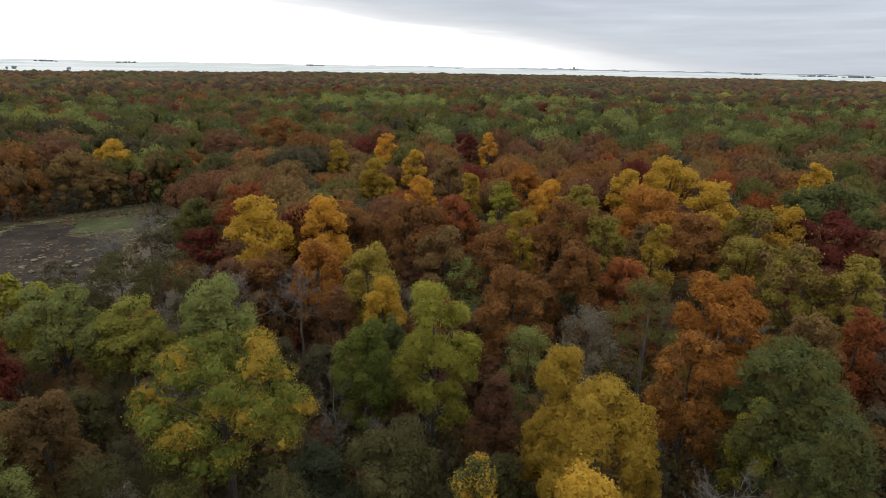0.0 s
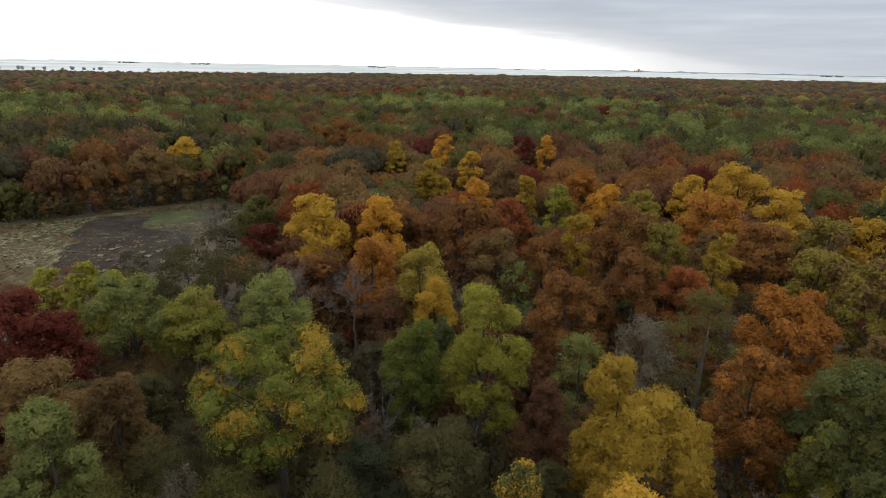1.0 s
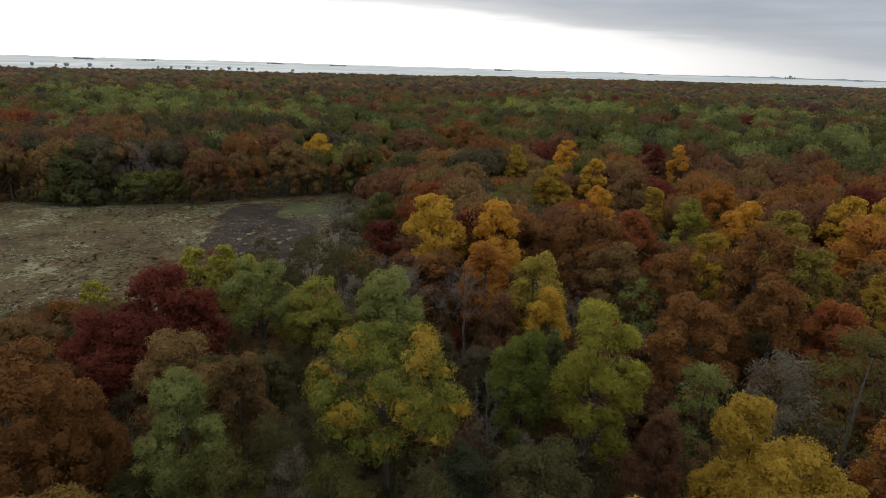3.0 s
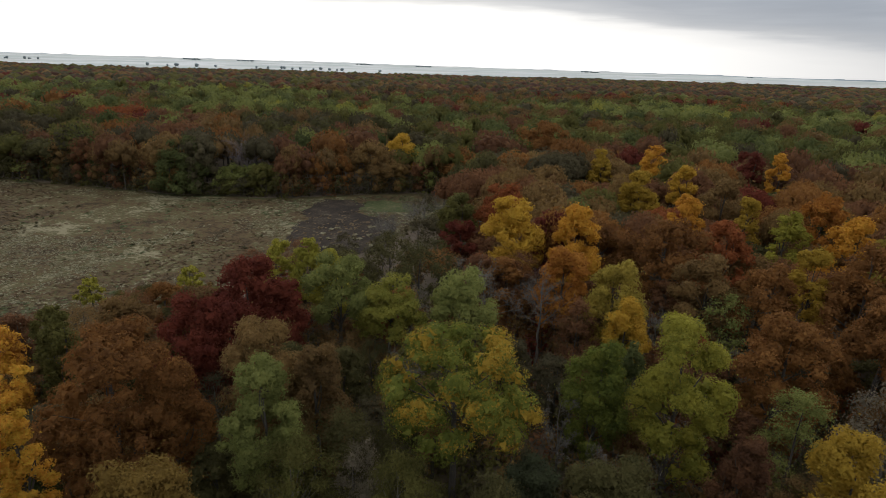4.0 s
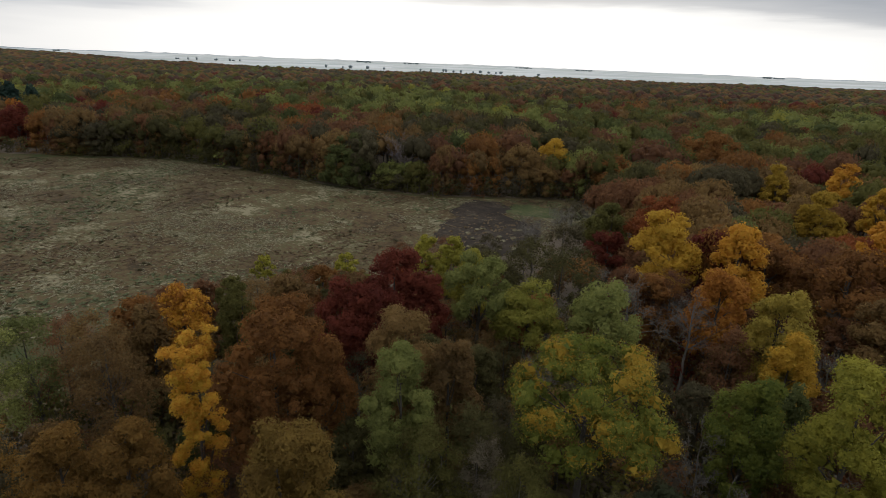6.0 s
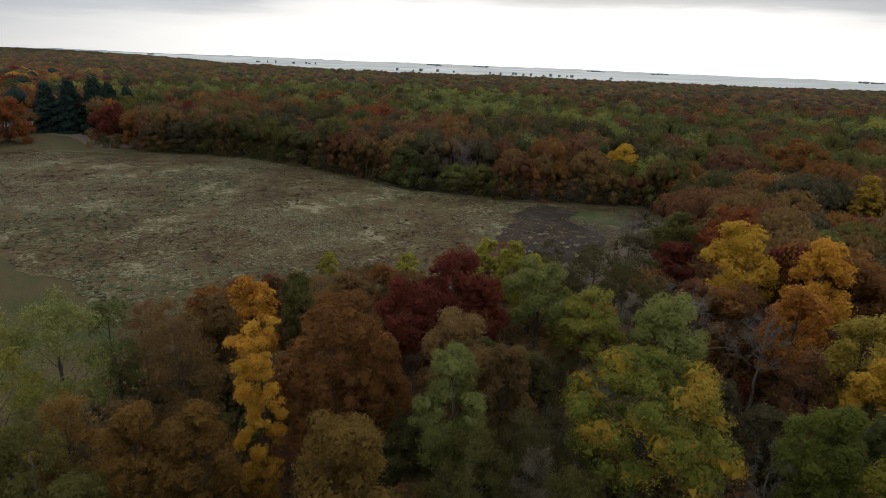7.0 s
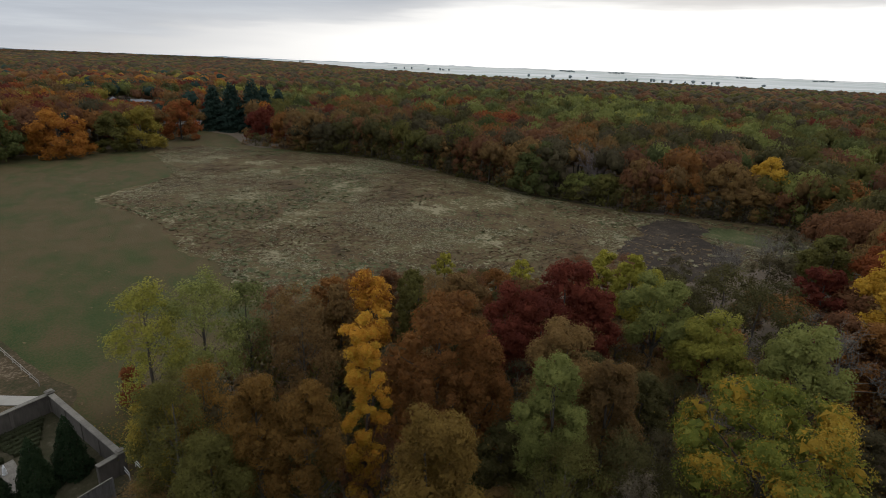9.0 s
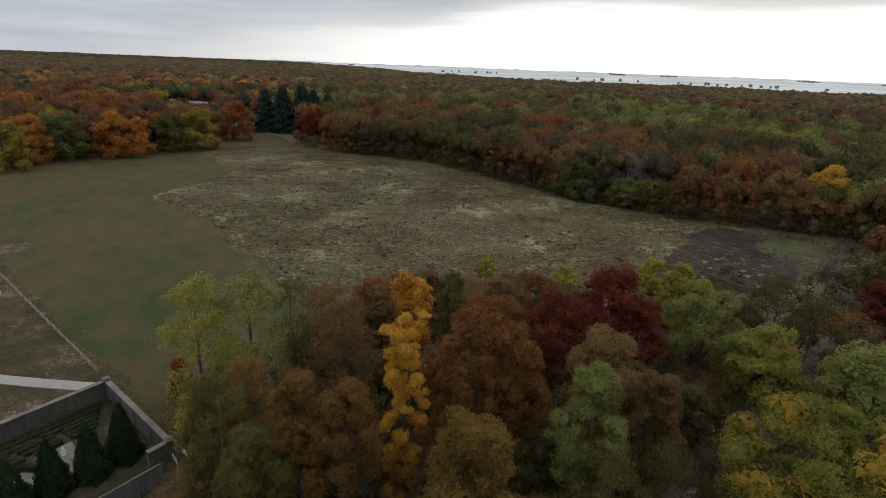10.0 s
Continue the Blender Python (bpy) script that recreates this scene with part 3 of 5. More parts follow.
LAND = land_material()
GRASS = ground_material("mown_grass", ((0.0, (0.027, 0.044, 0.012)), (0.22, (0.039, 0.049, 0.015)), (0.44, (0.056, 0.052, 0.020)), (0.66, (0.076, 0.053, 0.025)), (0.86, (0.068, 0.057, 0.026)), (1.0, (0.115, 0.095, 0.055))),
                        (0.02, 0.16, 2.6), 1.0, 3.4, (0.8, 1.2, 1.0))
MEADOW = ground_material("dry_prairie", ((0.0, (0.040, 0.029, 0.014)), (0.25, (0.068, 0.044, 0.021)), (0.45, (0.095, 0.063, 0.030)), (0.60, (0.064, 0.061, 0.023)), (0.78, (0.110, 0.090, 0.047)), (1.0, (0.19, 0.163, 0.095))),
                         (0.06, 0.28, 1.1), 0.8, 5.2)
SOOT = ground_material("burnt_ground", ((0.0, (0.018, 0.014, 0.011)), (0.45, (0.029, 0.022, 0.016)), (0.75, (0.048, 0.036, 0.024)), (1.0, (0.09, 0.072, 0.048))), (0.10, 0.5, 2.2), 0.6, 4.2)
STRIP = ground_material("rank_grass", ((0.0, (0.035, 0.038, 0.015)), (0.4, (0.052, 0.062, 0.022)), (0.7, (0.075, 0.074, 0.032)), (1.0, (0.13, 0.112, 0.062))), (0.09, 0.4, 2.0), 0.6, 4.0)
DIRT = ground_material("bare_dirt", ((0.0, (0.026, 0.029, 0.011)), (0.4, (0.044, 0.036, 0.017)), (0.7, (0.072, 0.050, 0.028)), (1.0, (0.15, 0.118, 0.078))), (0.07, 0.4, 2.6), 0.4, 4.0)
make_ground()
ground_patch("meadow_lawn", CLEARING, GRASS, 0.03, "mown green and brownish grass of the clearing")
ground_patch("prairie", PRAIRIE, MEADOW, 0.08, "tan and grey dry prairie grass in the clearing", 3.5)
ground_patch("burnt_ground", BURNT, SOOT, 0.12, "dark burnt-looking bare patch in the prairie", 4.0)
ground_patch("rank_grass", GREEN_STRIP, STRIP, 0.13, "strip of fresh green grass beside the woods", 5.0)
ground_patch("dirt_yard", YARD, DIRT, 0.08, "patchy grass and bare sandy dirt beside the walled garden", 0.6)


def tufts(name, label, mat, outline, count, size, seed, dense, lift=0.3, blades=4):
    """Lodged clumps of dry grass over a stretch of ground, thicker where the noise runs high."""
    rng = np.random.default_rng(seed)
    o = np.array(outline)
    p = rng.uniform(o.min(0), o.max(0), (count * 8, 2))
    p = p[inside(p[:, 0], p[:, 1], outline)]
    if outline is PRAIRIE:
        p = p[~inside(p[:, 0], p[:, 1], BURNT) & ~inside(p[:, 0], p[:, 1], GREEN_STRIP)]
    w = np.array([1.3 * noise.noise((a * 0.028, b * 0.028, seed)) + 0.7 * noise.noise((a * 0.16, b * 0.16, seed + 3.3)) for a, b in p])
    p = p[w + rng.normal(size=len(w)) * 0.14 > dense][:count]
    n = len(p) * blades
    k = np.repeat(np.arange(len(p)), blades)
    pos = np.c_[p[k] + rng.normal(size=(n, 2)) * size * 0.6, 0.10 + rng.uniform(0.2, 1.0, n) * lift]
    v, f = leaf_cards(rng, pos, np.array([0, 0, 1.0]) + rng.normal(size=(n, 3)) * 0.22, size)
    ob = new(name, mesh_from(name, v, [f], [mat]))
    return tagged(ob, label, "grass", kind="stuff")


STRAW = leaf_material("pale_straw", (0.13, 0.114, 0.066), (0.182, 0.161, 0.096), (0.245, 0.218, 0.135), 0.2)
STEM = leaf_material("brown_stems", (0.085, 0.058, 0.033), (0.12, 0.082, 0.045), (0.165, 0.118, 0.066), 0.3)
WEED = leaf_material("green_weeds", (0.07, 0.078, 0.036), (0.10, 0.108, 0.052), (0.14, 0.145, 0.07), 0.3)
BUSH = leaf_material("dark_weeds", (0.08, 0.068, 0.034), (0.115, 0.10, 0.05), (0.15, 0.13, 0.066), 0.45)
tufts("pale_grass", "pale straw-coloured prairie grass heads", STRAW, PRAIRIE, 15000, 0.24, 11, 0.17, 0.05, 3)
tufts("brown_grass", "brown dry prairie stems", STEM, PRAIRIE, 7000, 0.34, 12, 0.10, 0.05, 3)
tufts("green_weeds", "low olive green weeds in the prairie", WEED, PRAIRIE, 2600, 0.42, 13, 0.34, 0.06, 4)
tufts("dark_weeds", "scattered dark weed clumps standing in the prairie", BUSH, PRAIRIE, 150, 0.30, 17, 0.12, 0.35, 16)
tufts("burnt_tussocks", "pale tussocks on the burnt patch", STRAW, BURNT, 22, 0.45, 14, 0.0, 0.25, 14)
tufts("burnt_stubble", "brown stubble on the burnt patch", STEM, BURNT, 170, 0.4, 15, 0.0, 0.1, 3)
tufts("lawn_grass", "brown dead grass tufts strewn over the lawn", STEM, CLEARING, 400, 0.2, 16, 0.25, 0.03, 3)

# ---------------------------------------------------------------- trees that stand out
PLACED = []


def planted(x, y, height, radius, *how):
    PLACED.append((x, y, radius, height))
    return tree(x, y, height, radius, *how)


planted(7.7, 23.0, 21.0, 3.2, "round", "gold")
planted(2.1, 27.6, 18.0, 2.0, "tall", "green", "gold", 0.25)
planted(-25.8, 15.0, 20.0, 3.8, "dome", "goldbrown")
planted(-9.9, 29.1, 15.0, 2.8, "sparse", "darkolive")
planted(-17.4, 29.3, 14.0, 3.2, "sparse", "olive")
planted(-8.7, 33.2, 14.0, 3.2, "round", "mossgreen")
planted(-3.2, 34.2, 15.0, 4.5, "round", "darkolive")
planted(19.1, 29.4, 18.0, 3.5, "bare", "grey")
planted(11.7, 33.2, 20.0, 4.3, "round", "yellow")
planted(-24.5, 25.8, 15.0, 3.9, "sparse", "olive")
planted(23.9, 27.2, 21.0, 3.5, "round", "green", "olive", 0.4)
planted(-35.7, 9.5, 18.0, 3.2, "dome", "copper")
planted(-21.9, 30.0, 13.0, 2.6, "sparse", "fawn")
planted(-37.7, 2.8, 14.0, 3.6, "round", "olive")
planted(-23.3, 29.8, 8.0, 1.6, "round", "lime")
planted(-37.7, 6.4, 18.0, 2.4, "dome", "copper")
planted(-23.0, 31.1, 15.0, 3.0, "sparse", "darkolive")
planted(9.4, 37.7, 20.0, 2.9, "round", "yellow")
planted(-28.1, 27.0, 19.0, 3.2, "dome", "palegreen")
planted(16.0, 36.2, 16.0, 1.6, "tall", "yellow")
planted(-16.8, 36.9, 21.0, 6.9, "maple", "leafgreen", "yellow", 0.26)
planted(-21.0, 35.0, 13.0, 2.9, "sparse", "darkolive")
planted(-38.7, 15.5, 21.0, 2.3, "column", "gold", "amber", 0.45)
planted(-35.6, 22.9, 8.0, 2.6, "round", "darkgreen")
planted(-42.4, 0.8, 17.0, 3.0, "sparse", "olive")
planted(-28.1, 33.3, 18.0, 2.8, "round", "brown")
planted(5.0, 43.4, 14.0, 2.4, "round", "dullrust")
planted(-44.8, -0.8, 15.0, 2.5, "round", "olive", "goldolive", 0.4)
planted(-44.9, 3.1, 16.0, 3.1, "sparse", "copper")
planted(-37.0, 25.7, 18.0, 3.3, "mound", "rust")
planted(-40.1, 23.0, 21.0, 6.0, "mound", "rust")
planted(25.9, 38.8, 15.0, 2.2, "tall", "lime")
planted(-33.4, 32.8, 19.0, 4.4, "round", "brown")
planted(-0.6, 47.3, 21.0, 4.4, "tall", "lime")
planted(-10.2, 46.6, 13.0, 2.3, "bare", "grey")
planted(28.6, 39.2, 20.0, 5.4, "round", "green", "olive", 0.4)
planted(-44.8, 18.7, 11.0, 2.4, "round", "darkgreen")
planted(-7.4, 48.6, 17.0, 3.4, "round", "leafgreen")
planted(23.0, 44.8, 18.0, 4.2, "round", "rust", "orange", 0.3)
planted(9.4, 53.2, 14.0, 3.2, "sparse", "palegreen")
planted(-5.0, 55.1, 14.0, 1.8, "round", "green")
planted(-53.9, 14.1, 16.0, 3.9, "sparse", "brown")
planted(16.2, 53.8, 16.0, 4.4, "sparse", "fawn")
planted(-44.4, 39.3, 16.0, 4.0, "mound", "maroon")
planted(-46.7, 37.3, 17.0, 5.2, "mound", "maroon")
planted(22.6, 55.4, 19.0, 5.6, "sparse", "olive")
planted(-60.3, -0.8, 18.0, 4.1, "sparse", "paleyellow")
planted(8.3, 61.0, 18.0, 5.2, "round", "rust")
planted(-62.1, 4.6, 18.0, 5.0, "sparse", "palegreen")
planted(-60.6, 15.1, 15.0, 4.3, "sparse", "brown")
planted(-59.4, 20.0, 15.0, 2.8, "round", "brown")
planted(37.7, 50.9, 17.0, 3.8, "round", "brown")
planted(-25.4, 58.0, 17.0, 4.9, "dome", "palegreen")
planted(-43.9, 46.1, 16.0, 3.6, "mound", "maroon")
planted(30.9, 56.4, 19.0, 5.7, "round", "orange")
planted(-60.1, 24.0, 16.0, 3.4, "round", "orange", "amber", 0.5)
planted(-57.9, 29.2, 16.0, 2.3, "round", "olive")
planted(-7.4, 64.6, 15.0, 3.1, "round", "gold")
planted(-47.4, 44.8, 19.0, 5.0, "mound", "maroon")
planted(-64.7, 10.1, 15.0, 3.2, "sparse", "green")
planted(-35.0, 55.8, 15.0, 4.5, "dome", "paleyellow")
planted(-13.6, 65.8, 13.0, 3.2, "sparse", "dullrust")
planted(-67.6, -3.4, 5.0, 1.5, "shrub", "redrust")
planted(-41.9, 54.7, 17.0, 4.7, "dome", "palegreen")
planted(44.2, 52.9, 17.0, 2.8, "round", "redrust")
planted(-10.0, 70.0, 18.0, 4.3, "round", "goldolive")
planted(-19.0, 68.3, 17.0, 3.9, "bare", "grey")
planted(18.2, 69.5, 18.0, 5.4, "round", "rust")
planted(23.8, 68.1, 17.0, 3.9, "round", "redrust")
planted(-65.1, 32.0, 13.0, 2.3, "round", "olive")
planted(-17.5, 73.4, 17.0, 4.2, "round", "orange")
planted(-47.5, 60.2, 15.0, 3.5, "tall", "lime")
planted(3.0, 77.8, 13.0, 3.6, "sparse", "palegreen")
planted(7.3, 80.8, 17.0, 4.5, "round", "rust")
planted(-39.3, 71.2, 15.0, 6.4, "sparse", "darkolive")
planted(46.4, 66.9, 19.0, 4.8, "round", "goldolive", "brown", 0.25)
planted(0.4, 81.6, 17.0, 5.4, "round", "brown")
planted(-53.3, 62.4, 15.0, 3.3, "tall", "lime")
planted(51.3, 64.2, 19.0, 3.6, "round", "goldolive")
planted(31.2, 78.1, 19.0, 3.3, "round", "yellow")
planted(24.9, 82.1, 19.0, 4.6, "round", "goldolive")
planted(12.9, 85.2, 19.0, 3.2, "tall", "yellow")
planted(-59.9, 62.9, 14.0, 2.6, "tall", "lime")
planted(-52.0, 70.8, 11.0, 4.0, "sparse", "darkolive")
planted(19.2, 86.2, 20.0, 7.9, "round", "rust")
planted(-19.4, 86.6, 20.0, 4.7, "round", "amber")
planted(44.8, 77.5, 17.0, 4.8, "round", "goldolive", "brown", 0.25)
planted(-47.6, 76.2, 13.0, 5.9, "sparse", "darkolive")
planted(32.5, 84.7, 17.0, 3.4, "round", "brown")
planted(-29.7, 86.5, 20.0, 5.9, "mound", "gold")
planted(-6.2, 91.2, 19.0, 7.9, "round", "rust")
planted(-76.5, 59.7, 7.0, 2.4, "round", "lime")
planted(2.4, 97.4, 18.0, 5.4, "round", "redrust")
planted(41.8, 88.1, 18.0, 5.8, "round", "rust")
planted(49.0, 85.9, 20.0, 5.2, "tall", "goldolive", "brown", 0.25)
planted(-87.6, 49.8, 6.0, 2.1, "round", "lime")
planted(-42.9, 94.3, 12.0, 4.3, "mound", "maroon")
planted(36.6, 97.8, 20.0, 7.9, "round", "orange")
planted(56.7, 89.5, 19.0, 4.9, "round", "gold")
planted(26.6, 103.7, 19.0, 4.6, "round", "goldolive")
planted(62.9, 88.0, 18.0, 8.5, "mound", "maroon")
planted(21.0, 108.7, 19.0, 4.8, "round", "amber")
planted(-46.2, 100.8, 16.0, 5.1, "round", "olive")
planted(-38.7, 105.3, 18.0, 5.8, "round", "redrust")
planted(11.9, 112.1, 18.0, 3.6, "tall", "lime")
planted(-4.9, 115.1, 18.0, 4.0, "tall", "amber")
planted(52.9, 105.5, 20.0, 5.8, "round", "gold")
planted(5.6, 120.6, 18.0, 3.0, "tall", "yellow")
planted(38.5, 116.8, 20.0, 4.0, "round", "gold")
planted(17.9, 122.8, 20.0, 4.8, "round", "orange")
planted(-15.9, 131.4, 19.0, 4.8, "round", "yellow")
planted(1.1, 133.1, 19.0, 5.9, "round", "brown")
planted(79.9, 110.8, 19.0, 10.5, "round", "green")
planted(53.1, 128.8, 21.0, 8.2, "round", "gold")
planted(-7.4, 140.1, 20.0, 3.7, "tall", "gold")
planted(83.1, 123.5, 21.0, 3.6, "round", "gold")
planted(-30.7, 162.4, 19.0, 3.9, "round", "yellow")
planted(13.5, 171.0, 21.0, 3.3, "tall", "amber")
planted(-18.3, 172.4, 20.0, 5.0, "round", "amber")
planted(7.5, 178.1, 20.0, 5.1, "mound", "maroon")
planted(-135.5, 131.0, 16.5, 6.8, "bare", "mauve")
planted(-136.3, 125.2, 9.0, 6.0, "round", "palegreen")
planted(-146.7, 115.4, 17.7, 8.3, "full", "darkgreen")
planted(-98.7, 165.1, 17.6, 6.8, "round", "gold")
planted(-159.0, 116.4, 14.4, 3.1, "column", "gold")
planted(-62.5, 210.8, 21.0, 12.2, "round", "rust")
planted(-237.0, -61.0, 17.0, 9.0, "full", "goldolive")
planted(-248.8, -56.0, 18.0, 8.5, "full", "orange")
planted(-257.8, -46.8, 19.0, 10.0, "full", "green")
planted(-263.9, -27.5, 19.0, 12.0, "full", "orange")
planted(-272.0, -9.0, 17.0, 8.0, "full", "olive")
planted(-277.3, 1.4, 18.6, 10.5, "full", "goldolive")
planted(-307.0, 19.0, 20.0, 10.5, "full", "redrust", "rust", 0.4)
planted(-292.0, 57.0, 18.0, 10.5, "full", "maroon")
planted(-338.0, 48.0, 27.0, 10.0, "conifer", "conifer")
planted(-332.0, 58.0, 28.5, 10.5, "conifer", "conifer")
planted(-345.0, 39.0, 25.0, 9.0, "conifer", "conifer")
planted(-341.0, 66.0, 24.5, 9.0, "conifer", "conifer")
planted(-352.0, 77.0, 22.5, 7.5, "conifer", "conifer")
for x, y, h, w in ((-64.0, 84.0, 6.5, 3.4), (-68.0, 92.0, 6.0, 3.2), (-62.5, 98.0, 8.5, 3.8), (-66.5, 106.0, 7.5, 3.6), (-61.0, 110.0, 9.5, 4.0),
                   (-66.0, 117.0, 8.0, 3.6), (-58.0, 90.0, 8.0, 3.6), (-57.0, 103.0, 9.0, 3.8), (-60.5, 122.0, 10.0, 4.2), (-68.5, 127.0, 8.0, 3.6)):
    planted(x, y, h, w, *(("bare", "grey") if int(x + y) % 2 else ("sparse", "greybrown")))
planted(-629.8, 49.6, 18.0, 16.7, "round", "amber")

# ---------------------------------------------------------------- the rest of the woods
def bearing(x, y):
    return math.degrees(math.atan2(-x, y))


# tones in order of hue, so that neighbouring trees run in similar colours
ORDER = ("maroon", "redrust", "rust", "dullrust", "brown", "greybrown", "darkolive", "olive", "darkgreen", "green", "palegreen", "paleyellow")


def tone_for(x, y, rng, low=False):
    r = math.hypot(x, y)
    if r > 300:
        # the belts of colour run into one another
        r = max(300.0, r + 190 * noise.noise((x * 0.005, y * 0.005, 9.1)) + rng.normal() * 55)
    # the farthest rows and groves take the leaves paled with haze
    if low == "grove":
        return "hazegreen"
    if low:
        w = (0.1, 0.3, 1, 3.0, 3.2, 2.5, 3.2, 4.6, 1.2, 0.8, 0.3, 0.3)
    elif bearing(x, y) > 79 and 240 < r < 900:
        # warmer woods round the houses, with conifers among them
        pick = rng.uniform()
        if pick < 0.16:
            return "orange" if pick < 0.04 else "goldolive" if pick < 0.09 else "conifer"
        w = (1.8, 2.0, 2.8, 2.8, 2.6, 1.2, 1.2, 2.2, 0.8, 1.2, 0.7, 0.2)
    elif r < 130:
        w = (0.2, 1.2, 3, 4, 3, 1, 2, 3, 0.5, 1, 0.3, 0.3)
    elif r < np.interp(bearing(x, y), [18, 32, 55], [215, 300, 325]):
        w = (1.7, 1.6, 3.2, 3.4, 3.2, 1.6, 1.6, 2.0, 0.8, 0.8, 0.1, 0.0)
    elif r < 590:
        w = (0.15, 0.5, 1.4, 1.9, 1.8, 0.9, 0.6, 3.2, 0.3, 3.4, 6.5, 0.5)
    else:
        # lighter, duller tones picked here: distance haze put into the leaf colours
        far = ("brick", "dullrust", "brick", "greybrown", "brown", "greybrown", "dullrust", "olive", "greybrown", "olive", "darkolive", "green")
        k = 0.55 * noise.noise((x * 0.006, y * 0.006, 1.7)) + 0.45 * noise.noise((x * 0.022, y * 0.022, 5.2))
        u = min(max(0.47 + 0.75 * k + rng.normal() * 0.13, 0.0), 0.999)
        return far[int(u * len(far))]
    w = np.cumsum(np.array(w, float))
    k = 0.62 * noise.noise((x * 0.009, y * 0.009, 1.7)) + 0.5 * noise.noise((x * 0.032, y * 0.032, 5.2))
    u = min(max(0.5 + (0.62 if r < 215 else 0.8) * k + rng.normal() * 0.16, 0.0), 0.9999)
    return ORDER[int(np.searchsorted(w / w[-1], u))]


# how far off the open ground first shows past the near trees, by bearing
SIGHT = ((24, 400), (28, 165), (33, 133), (42, 137), (54, 117), (59, 110), (71, 112), (75, 107), (78, 104), (84, 107), (88, 105), (90, 80), (92, 58), (94, 49), (112, 46))


def height_limit(x, y):
    az = bearing(x, y)
    if az < 24:
        return 99.0
    d = np.interp(az, [a for a, _ in SIGHT], [b for _, b in SIGHT])
    return 40 * (1 - math.hypot(x, y) / d) - 1.0


def below_others(x, y):
    """Filling trees stay low enough not to hide the striking trees behind them."""
    r = math.hypot(x, y)
    t = np.array(PLACED)
    rp = np.hypot(t[:, 0], t[:, 1])
    across = np.abs(t[:, 0] * y - t[:, 1] * x) / r
    ahead = (t[:, 0] * x + t[:, 1] * y) / r
    hit = (ahead > r) & (rp < r + 55) & (across < t[:, 2] * 0.9 + 2.0)
    if not hit.any():
        return 99.0
    return float((40 - (40 - 0.5 * t[hit, 3]) * r / rp[hit]).min())


def jittered(rng, r0, r1, step, az0=-46.0, az1=112.0):
    """Evenly strewn places in a ring sector."""
    out = []
    r = r0
    while r < r1:
        n = max(1, int(radians(az1 - az0) * r / step))
        for k in range(n):
            az = radians(az0 + (az1 - az0) * (k + rng.uniform(0.05, 0.95)) / n)
            rr = r + rng.uniform(-0.45, 0.45) * step
            out.append((-math.sin(az) * rr, math.cos(az) * rr))
        r += step * 0.9
    return np.array(out)


GARDEN_YARD = [(-85, -40), (-80, -6), (-56, 2), (-44, -3), (-30, -28), (-60, -48)]


def fill_near():
    """Trees between the striking ones: copies of a few models of each colour."""
    rng = np.random.default_rng(7)
    spots = jittered(rng, 24, 100, 6.6)
    spots = spots[~inside(spots[:, 0], spots[:, 1], CLEARING) & ~inside(spots[:, 0], spots[:, 1], GARDEN_YARD)]
    models = {}
    taken = np.array([(x, y, r) for x, y, r, h in PLACED])
    for x, y in spots:
        gap = (np.hypot(taken[:, 0] - x, taken[:, 1] - y) - taken[:, 2]).min()
        if gap < -0.9:
            continue
        r = math.hypot(x, y)
        low = gap < 1.8 or r < 66
        tone = tone_for(x, y, rng, low)
        pick = rng.uniform()
        form = "bare" if pick < 0.10 else "sparse" if pick < 0.42 else "round"
        h = min(rng.uniform(8, 12.5) if low else rng.uniform(14, 17.5), height_limit(x, y), below_others(x, y))
        if h < 2.5:
            continue
        wide = rng.uniform(0.9, 1.25)
        if h < 6.5:
            form = "shrub"
        if form == "bare":
            tone = "grey"
        key = (tone, form)
        base = 5.0 if form == "shrub" else 13.0
        if key not in models:
            ob = models[key] = tree(x, y, base, 2.6 if form == "shrub" else 3.7, form, tone, None, 0.3, 0.55)
        else:
            ob = copy_thing(models[key], Matrix.Identity(4))
        s = h / base
        k = wide * max(s, 0.8)
        ob.matrix_basis = pose(x, y, 0, 0, 0, rng.uniform(0, 360)) @ Matrix.Diagonal((k, k, s, 1))


